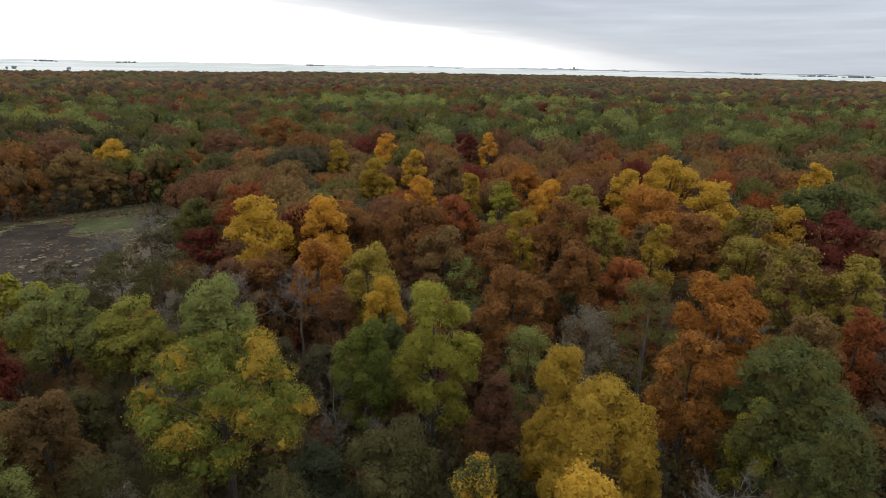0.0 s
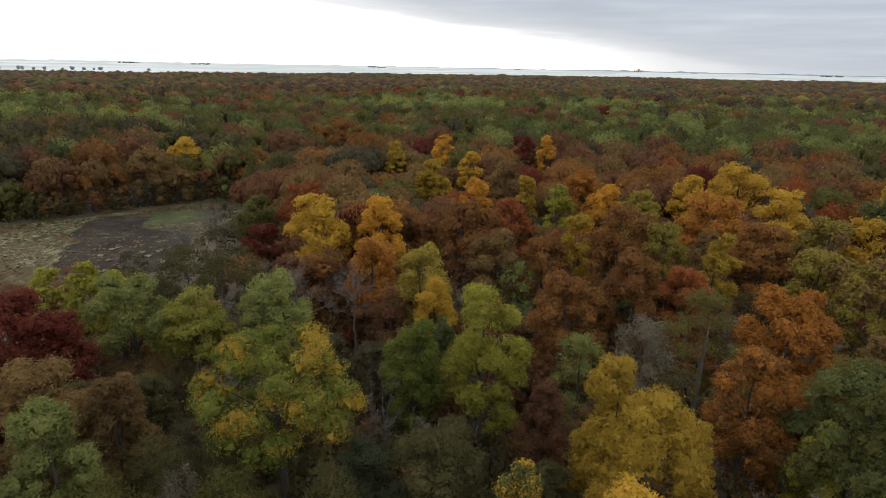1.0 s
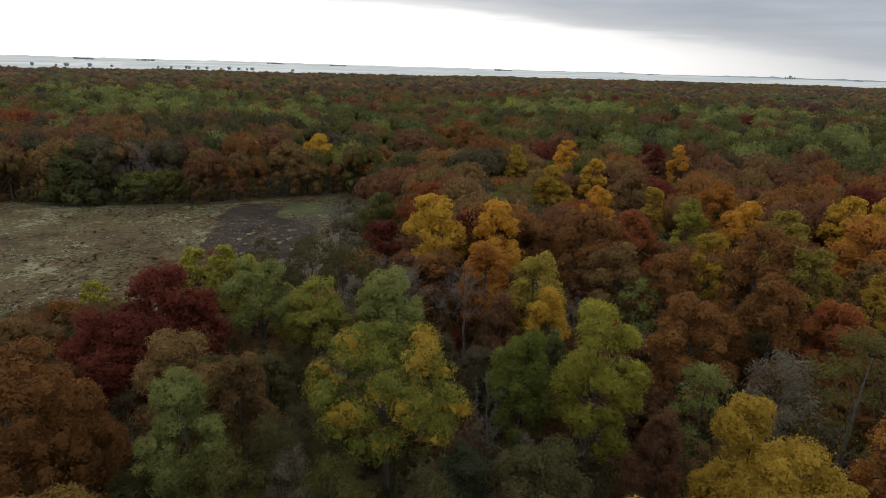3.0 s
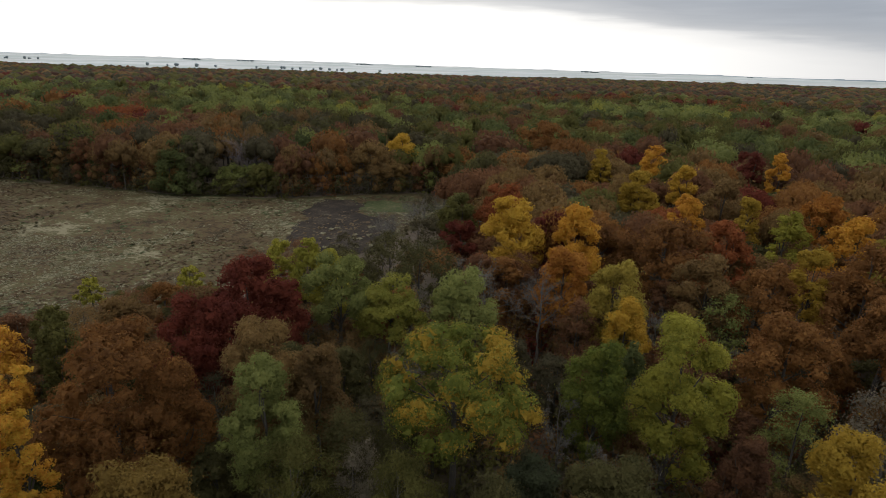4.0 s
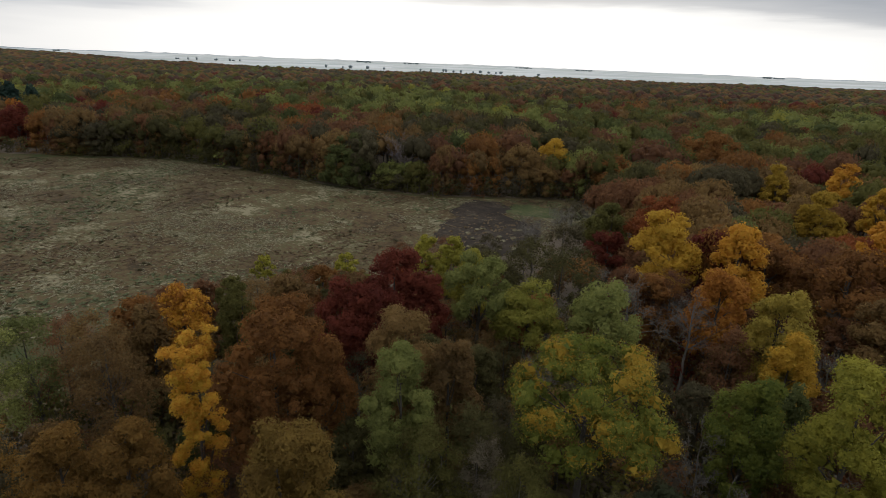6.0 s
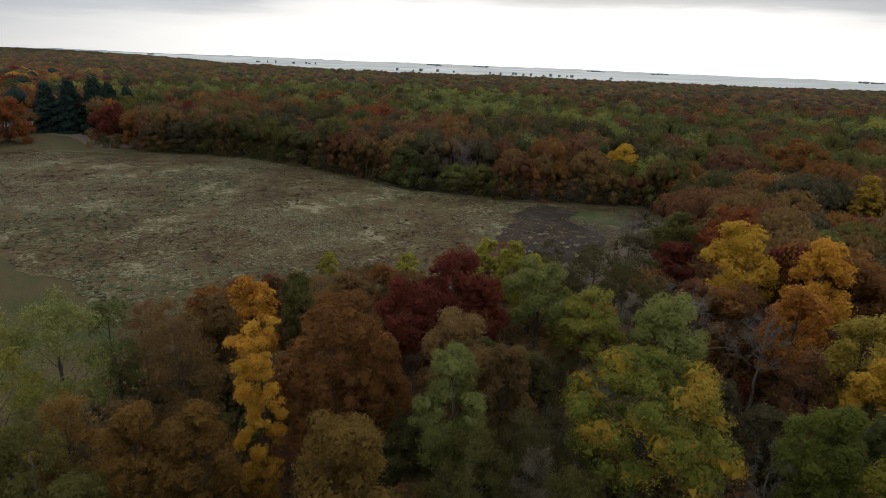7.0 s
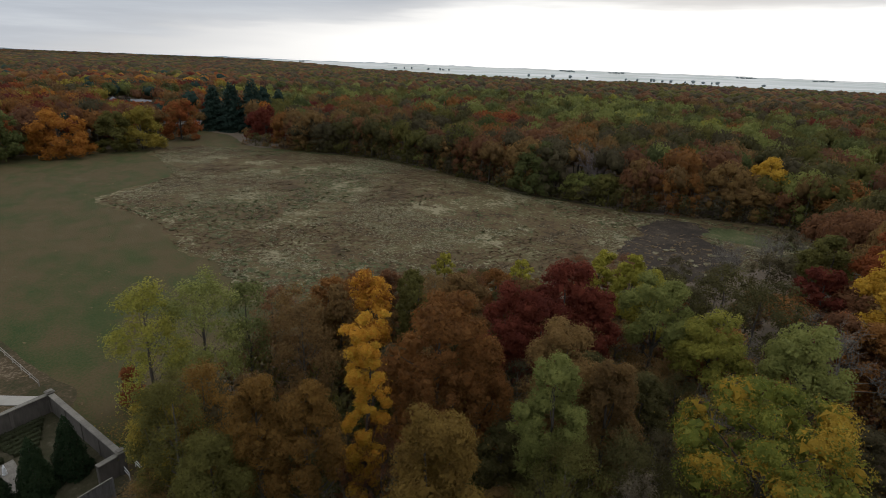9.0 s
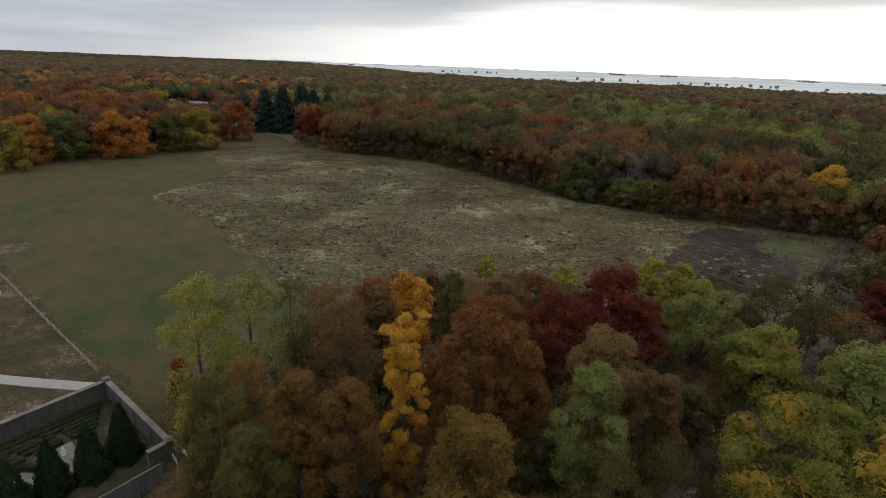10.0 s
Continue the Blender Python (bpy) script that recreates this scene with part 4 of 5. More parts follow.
def wood_template(rng, clumps, cards, card, skirt=False, heart=0.78, foot=0.34):
    """A tree in few faces, one metre wide and high: a domed crown of leafy clumps, and a trunk."""
    k = np.arange(clumps)
    up = 1 - 1.25 * (k + 0.4) / clumps
    ang = k * 2.4 + rng.uniform(-0.45, 0.45, clumps)
    side = np.sqrt(np.clip(1 - up ** 2, 0.02, 1))
    lr = rng.uniform(0.8, 1.25, clumps) * 0.205 * (12 / max(clumps, 5)) ** 0.3
    off = rng.uniform(0.82, 1.08, clumps)
    mid = (1 + foot) / 2
    half = (1 - foot) / 2
    c = np.stack([np.cos(ang) * side * (0.49 - lr) * off, np.sin(ang) * side * (0.49 - lr) * off,
                  mid + up * np.maximum(half - lr * 0.75, 0.05) * off], 1)
    if skirt:
        low = np.arange(0, clumps, 2)
        c[low, 2] *= np.linspace(1.0, 0.2, len(low))
    squash = np.array([1, 1, 0.78])
    cv, cf = ICO1
    v = (c[:, None] + cv[None] * (lr * (heart if cards else 1.08))[:, None, None] * squash * rng.uniform(0.8, 1.16, (clumps, len(cv), 1))).reshape(-1, 3)
    f = (cf[None] + (k * len(cv))[:, None, None]).reshape(-1, 3)
    if cards:
        tv, tf = tube(np.array([(0, 0, 0), (0.012, 0, 0.3), (0, 0.012, 0.62)]), np.array([0.022, 0.017, 0.008]), 4)
        own = rng.choice(clumps, cards, p=lr ** 2 / (lr ** 2).sum())
        out = unit(np.c_[c[:, :2], c[:, 2:] - mid + 0.1])
        d = unit(rng.normal(size=(cards, 3)) + out[own] * 0.9 + np.array([0, 0, 0.2]))
        p = c[own] + d * lr[own][:, None] * rng.uniform(0.82, 1.2, (cards, 1)) * squash
        gap = np.linalg.norm((p[:, None] - c[None]) / squash, axis=2) / lr[None]
        gap[np.arange(cards), own] = 9
        keep = gap.min(1) > 0.72
        p, d = p[keep], d[keep]
        qv, qf = leaf_cards(rng, p, d + rng.normal(size=d.shape) * 0.45, card, 0.25, 3)
    else:
        tv, tf, qv, qf = np.zeros((0, 3)), np.zeros((0, 4), int), np.zeros((0, 3)), np.zeros((0, 3), int)
    return np.concatenate([qv, v, tv]), qf, f + len(qv), tf + len(qv) + len(v)


def dome_template(rng, base=ICO2, foot=0.25):
    """A far crown: a rounded, lumpy dome."""
    v, f = base
    shift = rng.uniform(0, 90)
    lump = np.array([noise.noise(Vector(p) * 1.6 + Vector((shift, 0, 0))) for p in v])
    v = v * (1 + 0.45 * lump[:, None] + rng.uniform(-0.14, 0.14, (len(v), 1)))
    low = v[:, 2] < -0.3
    v = np.c_[v[:, :2] * 0.5, np.where(low, foot, 0.64 + 0.34 * v[:, 2])]
    v[low, :2] *= 0.7
    return v, np.zeros((0, 3), int), f, np.zeros((0, 4), int)


HOUSES = ((-450, 4), (-476, -13), (-372, 27))


def house_view(x, y):
    """Caps tree heights in lanes towards the camera, so that the roofs show in its view."""
    r, best = math.hypot(x, y), 99.0
    for hx, hy in HOUSES:
        rh = math.hypot(hx, hy)
        off = abs(hx * y - hy * x) / rh
        along = (hx * x + hy * y) / rh
        if off < 8.5 and rh - 190 < along < rh + 9:
            best = min(best, 40 - (40 - 7.6) * r / rh if along < rh - 9 else 0.0)
    return best


def strew(name, label, spots, templates, rng, height, width, low=False):
    """Joins many far trees into one mesh, with the leaf colours as material slots."""
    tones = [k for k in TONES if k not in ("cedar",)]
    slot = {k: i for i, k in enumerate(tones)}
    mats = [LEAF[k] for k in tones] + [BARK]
    vs, leaf, core, stem, ls, cs, n = [], [], [], [], [], [], 0
    for x, y in spots:
        tp = templates[rng.integers(len(templates))]
        h = rng.uniform(*height)
        w = rng.uniform(*width)
        r = math.hypot(x, y)
        if r < 185:
            h = min(h, max(below_others(x, y), 5.0))
        if 200 < r < 500 and x < -200:
            h = min(h, house_view(x, y))
            if h < 2.5:
                continue
        a = rng.uniform(0, 2 * math.pi)
        ca, sa = math.cos(a), math.sin(a)
        wx, wy = w * rng.uniform(0.85, 1.15), w * rng.uniform(0.85, 1.15)
        v = tp[0] * np.array([wx, wy, h])
        vs.append(np.stack([v[:, 0] * ca - v[:, 1] * sa + x, v[:, 0] * sa + v[:, 1] * ca + y, v[:, 2] + land_height(x, y)], 1))
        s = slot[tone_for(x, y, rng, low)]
        leaf.append(tp[1] + n)
        core.append(tp[2] + n)
        stem.append(tp[3] + n)
        ls.append(np.full(len(tp[1]), s))
        cs.append(np.full(len(tp[2]), s))
        n += len(v)
    leaf, core, stem = np.concatenate(leaf), np.concatenate(core), np.concatenate(stem)
    faces = [leaf, core] + ([stem] if len(stem) else [])
    slots = [np.concatenate(ls), np.concatenate(cs)] + ([np.full(len(stem), len(tones))] if len(stem) else [])
    ob = new(name, mesh_from(name, np.concatenate(vs), faces, mats, slots, False, len(leaf)))
    return tagged(ob, label, "woods", kind="stuff")


def land_height(x, y):
    r = math.hypot(x, y)
    return 0.0 if r < 1500 else 24.0 * ((r - 1500) / 3430) ** 1.1


def woods_end(x, y):
    """How far the woods reach, by bearing."""
    az = bearing(x, y)
    return np.interp(az, [-50, 0, 30, 58, 70, 80, 115], [2150, 1900, 1430, 1400, 1900, 3600, 4400]) + 160 * noise.noise((az * 0.11, 2.2, 0)) + 60 * noise.noise((az * 0.6, 5.2, 0))


def border(rng, i0, i1, step, off):
    """Places along a stretch of the clearing's outline, off metres outside it."""
    out = []
    for i in range(i0, i1):
        a, b = np.array(CLEARING[i], float), np.array(CLEARING[i + 1], float)
        n = max(1, int(np.hypot(*(b - a)) / step))
        side = unit(np.array([(b - a)[1], -(b - a)[0]]))
        for k in range(n):
            out.append(a + (b - a) * (k + rng.uniform(0.1, 0.9)) / n + side * (off + rng.uniform(-0.5, 1) * 1.6))
    return np.array(out)


def fill_far():
    rng = np.random.default_rng(21)
    full_t = [wood_template(rng, 34, 2000, 0.026, True, 0.7, 0.3) for _ in range(7)]
    edge_t = [wood_template(rng, 26, 1700, 0.026, False, 0.7) for _ in range(7)]
    near_t = [wood_template(rng, 12, 380, 0.041, False, 0.74) for _ in range(9)]
    mid_t = [wood_template(rng, 6, 84, 0.062, False, 0.82) for _ in range(10)]
    far_t = [wood_template(rng, 5, 0, 0) for _ in range(12)]
    last_t = [dome_template(rng, ICO1) for _ in range(16)]
    row_t = [dome_template(rng, ICO2, 0.04) for _ in range(8)]
    taken = np.array([(x, y, r) for x, y, r, h in PLACED])

    def clear(p, k):
        p = p[~inside(p[:, 0], p[:, 1], CLEARING)]
        return np.array([q for q in p if (np.hypot(taken[:, 0] - q[0], taken[:, 1] - q[1]) - taken[:, 2] * k).min() > 0
                         and (height_limit(*q) > 15 or math.hypot(*q) > 168)
                         and not (77.5 < bearing(*q) < 87 and math.hypot(*q) < (335 if bearing(*q) > 80 else 300))])

    brush_t = [wood_template(rng, 7, 220, 0.056, True, 0.3, 0.02) for _ in range(6)]
    g = jittered(rng, 20, 84, 3.1)
    g = g[~inside(g[:, 0], g[:, 1], CLEARING) & ~inside(g[:, 0], g[:, 1], GARDEN_YARD)]
    g = np.array([q for q in g if height_limit(*q) > 4])
    strew("undergrowth", "dull brown and olive undergrowth between the trees", g, brush_t, rng, (2.4, 7.0), (3.0, 5.2), True)
    a = clear(jittered(rng, 100, 175, 7.6), 0.9)
    strew("woods", "autumn woods in rust, brown and olive", a, edge_t, rng, (12.5, 18), (8.5, 13))
    row = clear(np.concatenate([border(rng, 0, 9, 5.4, 4.0), border(rng, 13, 15, 6.5, 6.0)]), 0.55)
    strew("woods_edge", "leafy trees along the clearing's edge in dull russet and olive", row, full_t, rng, (11, 18.5), (9, 14))
    brush = np.concatenate([border(rng, 0, 9, 2.8, 0.8), border(rng, 12, 15, 3.4, 2.5)])
    strew("brush", "low brush in dull green and brown along the woods", brush, brush_t, rng, (3.0, 8.5), (4.5, 7.5), True)
    b = clear(jittered(rng, 172, 350, 9.0), 0.8)
    strew("edge_woods", "dense autumn woods in russet, brown and green behind the clearing", b, near_t, rng, (12, 19.5), (9.5, 15))
    c = jittered(rng, 350, 620, 11.2)
    strew("distant_woods", "distant woodland canopy of olive green and russet crowns", c, mid_t, rng, (12, 19.5), (9.5, 16.5))
    d = jittered(rng, 620, 860, 12.5)
    strew("far_woods", "far woodland canopy in dull russet and olive", d, far_t, rng, (12.5, 19.5), (11, 18))
    d = jittered(rng, 860, 1500, 13.0)
    d = np.array([p for p in d if math.hypot(*p) < woods_end(*p)])
    strew("farther_woods", "dark woodland canopy towards the plain", d, last_t, rng, (13, 19), (12, 20))
    e = jittered(rng, 1490, 2750, 22.0)
    e = np.array([p for p in e if math.hypot(*p) < woods_end(*p)])
    strew("farthest_woods", "hazy dark woods reaching the horizon", e, last_t, rng, (14, 17), (30, 42))
    e = jittered(rng, 2750, 4300, 42.0, 70.0, 112.0)
    e = np.array([p for p in e if math.hypot(*p) < woods_end(*p)])
    strew("horizon_woods", "woods running on to the western horizon", e, last_t, rng, (13, 17), (55, 75))
    rows = []
    for az0, az1, r0, r1, gaps in ((31, 36, 2300, 2320, 0.16), (36, 46, 2320, 2260, -0.22), (46, 54, 2280, 2300, 0.0), (-46, -31, 2350, 2420, -0.3), (61, 67, 2900, 2900, -0.1)):
        n = int(radians(az1 - az0) * r0 / 20)
        for k in range(n):
            u = (k + rng.uniform(0, 1)) / n
            if noise.noise((u * 15, az0, 3.0)) > gaps and rng.uniform() < 0.8:
                az, r = radians(az0 + (az1 - az0) * u), r0 + (r1 - r0) * u + rng.uniform(-12, 12)
                rows.append((-math.sin(az) * r, math.cos(az) * r))
    strew("hedgerow_trees", "far rows of haze-paled trees between haze-paled fields", np.array(rows), row_t, rng, (7, 13), (8, 15), "grove")
    groves = []
    for _ in range(14):
        az, r, n = rng.uniform(-46, 76), rng.uniform(3700, 4600), rng.integers(2, 9)
        for k in range(n):
            a, q = radians(az + (k + rng.uniform(-0.4, 0.4)) * 1000 / r), r + rng.uniform(-25, 25)
            groves.append((-math.sin(a) * q, math.cos(a) * q))
    strew("farm_groves", "small haze-paled groves and windbreaks on the far plain", np.array(groves), row_t, rng, (6, 12), (16, 26), "grove")


fill_near()
fill_far()

# ---------------------------------------------------------------- the walled garden
CORNER, ALONG, ACROSS = Vector((-69.6, -11.7, 0)), Vector((0.527, -0.850, 0)), Vector((0.899, 0.437, 0))


def spot(a, b, z=0.0):
    """A place in the garden: a metres along the far wall, b metres in from it."""
    return CORNER + ALONG * a + ACROSS * b + Vector((0, 0, z))


def box_between(p, q, width, z0, z1, bevel=0.02):
    """An upright slab from p to q."""
    p, q = Vector(p), Vector(q)
    d = (q - p).normalized()
    s = Vector((-d.y, d.x, 0)) * width / 2
    bm = bmesh.new()
    low = [bm.verts.new((*(v.xy), z0)) for v in (p - s, q - s, q + s, p + s)]
    high = [bm.verts.new((*(v.xy), z1)) for v in (p - s, q - s, q + s, p + s)]
    bm.faces.new(low[::-1])
    bm.faces.new(high)
    for i in range(4):
        bm.faces.new((low[i], low[(i + 1) % 4], high[(i + 1) % 4], high[i]))
    if bevel:
        bmesh.ops.bevel(bm, geom=bm.edges[:], offset=bevel, segments=1, affect="EDGES")
    return bm


STUCCO = plain_material("weathered_grey_wall", (0.034, 0.028, 0.022), (0.105, 0.09, 0.074), 2.6, 0.9, 0.5, (1, 1, 0.3))
COPING = plain_material("pale_stone_coping", (0.085, 0.075, 0.06), (0.19, 0.17, 0.14), 4.0, 0.85, 0.4)
BOARD = plain_material("grey_boards", (0.075, 0.07, 0.068), (0.17, 0.16, 0.15), 4.0, 0.8, 0.4, (0.3, 0.3, 3))
CONCRETE = plain_material("pale_concrete", (0.19, 0.175, 0.145), (0.29, 0.27, 0.23), 1.5, 0.9, 0.2)
MARBLE = plain_material("white_stone", (0.5, 0.5, 0.5), (0.72, 0.72, 0.72), 5.0, 0.6, 0.1)
PAINT = plain_material("white_paint", (0.42, 0.42, 0.41), (0.6, 0.6, 0.59), 4.0, 0.6, 0.1)
WOOD = plain_material("weathered_rail_wood", (0.16, 0.14, 0.115), (0.28, 0.25, 0.21), 6.0, 0.85, 0.3)
SHINGLE = plain_material("grey_shingles", (0.10, 0.10, 0.105), (0.2, 0.2, 0.205), 5.0, 0.8, 0.3)
GLASS = plain_material("dark_window_glass", (0.02, 0.022, 0.025), (0.04, 0.043, 0.048), 3.0, 0.1, 0.0)
BEDS = ground_material("garden_soil", ((0.0, (0.022, 0.023, 0.010)), (0.5, (0.042, 0.037, 0.020)), (1.0, (0.095, 0.08, 0.054))), (0.3, 0.9, 3.0), 0.4)
GRAVEL = ground_material("gravel_path", ((0.0, (0.09, 0.08, 0.065)), (0.5, (0.14, 0.125, 0.105)), (1.0, (0.20, 0.185, 0.16))), (0.5, 2.0, 8.0), 0.4)

WALL_H = 2.5


def garden_wall(name, p, q, label, bays, height=WALL_H, thick=0.42):
    ob = thing(name, label, "wall", p)
    tagged(ob, kind="structure")
    inv = Matrix.Translation(-Vector(p))

    def add(kind, bm, mat, lab=""):
        bmesh.ops.transform(bm, matrix=inv, verts=bm.verts[:])
        return part_bm(kind, bm, mat, ob, lab)

    add("wall_body", box_between(p, q, thick, 0, height - 0.12), STUCCO)
    d = (q - p).normalized()
    n = max(1, int((q - p).length / 1.5))
    for i in range(n):
        a, b = p + (q - p) * (i / n) + d * 0.012, p + (q - p) * ((i + 1) / n) - d * 0.012
        add("coping_stone", box_between(a, b, thick + 0.22, height - 0.118, height, 0.025), COPING, "" if i else "pale worn stone coping")
    for i in range(1, bays):
        c = p + (q - p) * (i / bays)
        add("pilaster", box_between(c - d * 0.16, c + d * 0.16, thick + 0.16, 0, height - 0.125), STUCCO, "dark stained pilaster")
    return ob


garden_wall("wall_far", spot(0.36, 0), spot(27, 0), "weathered grey garden wall with a stone coping", 7)
garden_wall("wall_side", spot(0, 0.36), spot(0, 16.34), "weathered grey garden wall beside the lawn", 4)
garden_wall("wall_return", spot(0.36, 16.7), spot(2.3, 16.7), "short return of the grey garden wall", 1)
garden_wall("wall_end", spot(27.2, 0.2), spot(27.2, 16.7), "grey garden wall closing the far end", 4)


def pillar(p, label):
    ob = thing("wall_pillar", label, "pillar", p, 26)
    for nm, w, z0, z1, mat in (("shaft", 0.68, 0, WALL_H + 0.10, STUCCO), ("cap", 0.90, WALL_H + 0.102, WALL_H + 0.22, COPING), ("cap_top", 0.60, WALL_H + 0.222, WALL_H + 0.36, COPING)):
        part_bm(nm, box_between((-w / 2, 0, 0), (w / 2, 0, 0), w, z0, z1, 0.03), mat, ob)


pillar(spot(0, 0), "square grey corner pillar with a pale cap")
pillar(spot(0, 16.7), "square grey corner pillar with a pale cap")


def board_fence(a0, a1, b):
    """A tall close-boarded fence in front of the garden."""
    p = spot(a0, b)
    ob = thing("board_fence", "tall grey close-boarded fence before the garden", "fence", p, math.degrees(math.atan2(ALONG.y, ALONG.x)))
    length = a1 - a0
    n = int(length / 0.30)
    shared = {}
    for i in range(n):
        k = i % 4
        if k not in shared:
            bm = box_between((0.01, 0, 0), (0.29, 0, 0), 0.03 + 0.012 * (k % 2), 0.05, 2.30 - 0.02 * k, 0.008)
            me = bpy.data.meshes.new("board")
            bm.to_mesh(me)
            bm.free()
            me.materials.append(BOARD)
            shared[k] = me
        brd = part("board", shared[k], ob)
        brd.location = (i * 0.30, 0, 0)
    part_bm("top_rail", box_between((-0.05, 0, 0), (n * 0.3, 0, 0), 0.16, 2.32, 2.42, 0.015), COPING, ob, "pale top rail")
    for i in range(0, n, 8):
        part_bm("fence_post", box_between((i * 0.3 - 0.06, 0.13, 0), (i * 0.3 + 0.06, 0.13, 0), 0.12, 0, 2.31, 0.01), BOARD, ob)


board_fence(2.1, 20, 19.3)


def flat_patch(name, pts, mat, z, label, category="path"):
    bm = bmesh.new()
    low = [bm.verts.new((p[0], p[1], 0.0)) for p in pts]
    face = bm.faces.new(low)
    up = bmesh.ops.extrude_face_region(bm, geom=[face])
    for v in up["geom"]:
        if isinstance(v, bmesh.types.BMVert):
            v.co.z = z
    bmesh.ops.recalc_face_normals(bm, faces=bm.faces[:])
    me = bpy.data.meshes.new(name)
    bm.to_mesh(me)
    bm.free()
    me.materials.append(mat)
    return tagged(new(name, me), label, category, kind="structure")


flat_patch("garden_floor", [spot(0.2, 0.2), spot(27, 0.2), spot(27, 19.2), spot(0.2, 19.2)], BEDS, 0.17, "dark soil and thin grass of the garden beds", "ground")
flat_patch("garden_path", [spot(6.0, 5.6), spot(7.6, 5.6), spot(8.0, 11), spot(6.4, 11)], GRAVEL, 0.19, "worn gravel garden path")
ring = [spot(12.2 + 2.0 * math.cos(a * 0.3142), 8.6 + 2.0 * math.sin(a * 0.3142)) for a in range(20)]
flat_patch("gravel_circle", ring, GRAVEL, 0.195, "round gravel space in the garden")


def hedge(points, width, height, seed):
    """A low clipped hedge along points."""
    rng = np.random.default_rng(seed)
    pts = [Vector(p) for p in points]
    ob = thing("box_hedge", "low clipped dark green box hedge in the garden", "hedge", pts[0], 0, "box hedges")
    pos, nrm = [], []
    for p, q in zip(pts, pts[1:]):
        d = q - p
        side = Vector((-d.y, d.x, 0)).normalized()
        n = int(d.length * 70)
        u, face = rng.uniform(0, 1, n), rng.uniform(0, 1, n)
        for k in range(n):
            c = p + d * u[k] - pts[0]
            if face[k] < 0.45:
                o, m = side * rng.uniform(-0.5, 0.5) * width + Vector((0, 0, height)), Vector((0, 0, 1))
            else:
                sg = 1 if face[k] < 0.72 else -1
                o, m = side * sg * width / 2 + Vector((0, 0, rng.uniform(0.02, height))), side * sg
            pos.append(c + o + Vector(rng.normal(size=3) * 0.03))
            nrm.append(m + Vector(rng.normal(size=3) * 0.5))
    v, f = leaf_cards(rng, np.array(pos), np.array(nrm), 0.12)
    part("foliage", mesh_from("foliage", v, [f], [LEAF["mossgreen"]]), ob)
    for p, q in zip(pts, pts[1:]):
        bm = box_between(p - pts[0], q - pts[0], width * 0.85, 0.10, height * 0.93, 0.06)
        part_bm("core", bm, LEAF["mossgreen"], ob)
    ob.location.z = 0.1


hedge_rng = np.random.default_rng(5)
for row, b in enumerate((1.1, 1.95, 2.8, 3.65, 4.5, 5.3)):
    a = 1.4 + 0.4 * row
    while a < 24:
        stretch = (14.0, 12.0, 8.0, 5.0, 3.6, 2.6)[row] * hedge_rng.uniform(0.7, 1.3)
        hedge([spot(a, b), spot(min(a + stretch, 25), b)], 0.5, 0.5 + 0.05 * (row % 2), 300 + row * 40 + int(a))
        a += stretch + (0.5, 0.5, 0.6, 0.7, 0.8, 0.9)[row]
for start in (3.4, 9.4):
    hedge([spot(12.2 + 2.5 * math.cos(g), 8.6 + 2.5 * math.sin(g)) for g in np.arange(start, start + 2.2, 0.36)], 0.45, 0.5, int(start * 10))
for a, b in ((4.0, 6.2), (5.2, 7.4), (3.4, 8.6), (8.8, 6.3), (9.0, 10.0)):
    hedge([spot(a, b), spot(a + 0.2, b + 1.3)], 0.5, 0.45, int(a * 31 + b))


def spire(a, b, height, radius, seed):
    rng = np.random.default_rng(seed)
    ob = thing("spire_evergreen", "dense blackish green conical evergreen in the garden", "tree", spot(a, b, 0.1), 0, "spire evergreens")
    v, f = tube(np.array([(0, 0, 0), (0, 0, height * 0.5), (0, 0, height * 0.92)]), np.array([0.14, 0.09, 0.02]), 6)
    part("trunk", mesh_from("trunk", v, [f], [BARK], smooth=True), ob)
    n = 6500
    u = 1 - np.sqrt(rng.uniform(0, 1, n))
    ang = rng.uniform(0, 2 * math.pi, n)
    lump = 1 + 0.10 * np.sin(ang * 4 + u * 17) + 0.07 * np.sin(ang * 9 - u * 31)
    rr = radius * np.clip((1 - u) ** 0.75, 0.03, 1) * lump * rng.uniform(0.75, 1.04, n)
    pos = np.stack([np.cos(ang) * rr, np.sin(ang) * rr, 0.15 + u * height * 0.97], 1)
    nrm = np.stack([np.cos(ang), np.sin(ang), np.full(n, 0.45)], 1) + rng.normal(size=(n, 3)) * 0.4
    v, f = leaf_cards(rng, pos, nrm, 0.115)
    part("crown", mesh_from("crown", v, [f], [LEAF["cedar"]]), ob)


for k, (a, h, r) in enumerate(((3.05, 7.0, 1.8), (6.3, 6.6, 1.8), (9.6, 6.2, 1.75), (12.8, 6.0, 1.8), (16.1, 6.3, 1.7), (19.4, 6.1, 1.7))):
    spire(a, 12.7 + 0.3 * math.sin(k * 2.0), h, r, 900 + k)


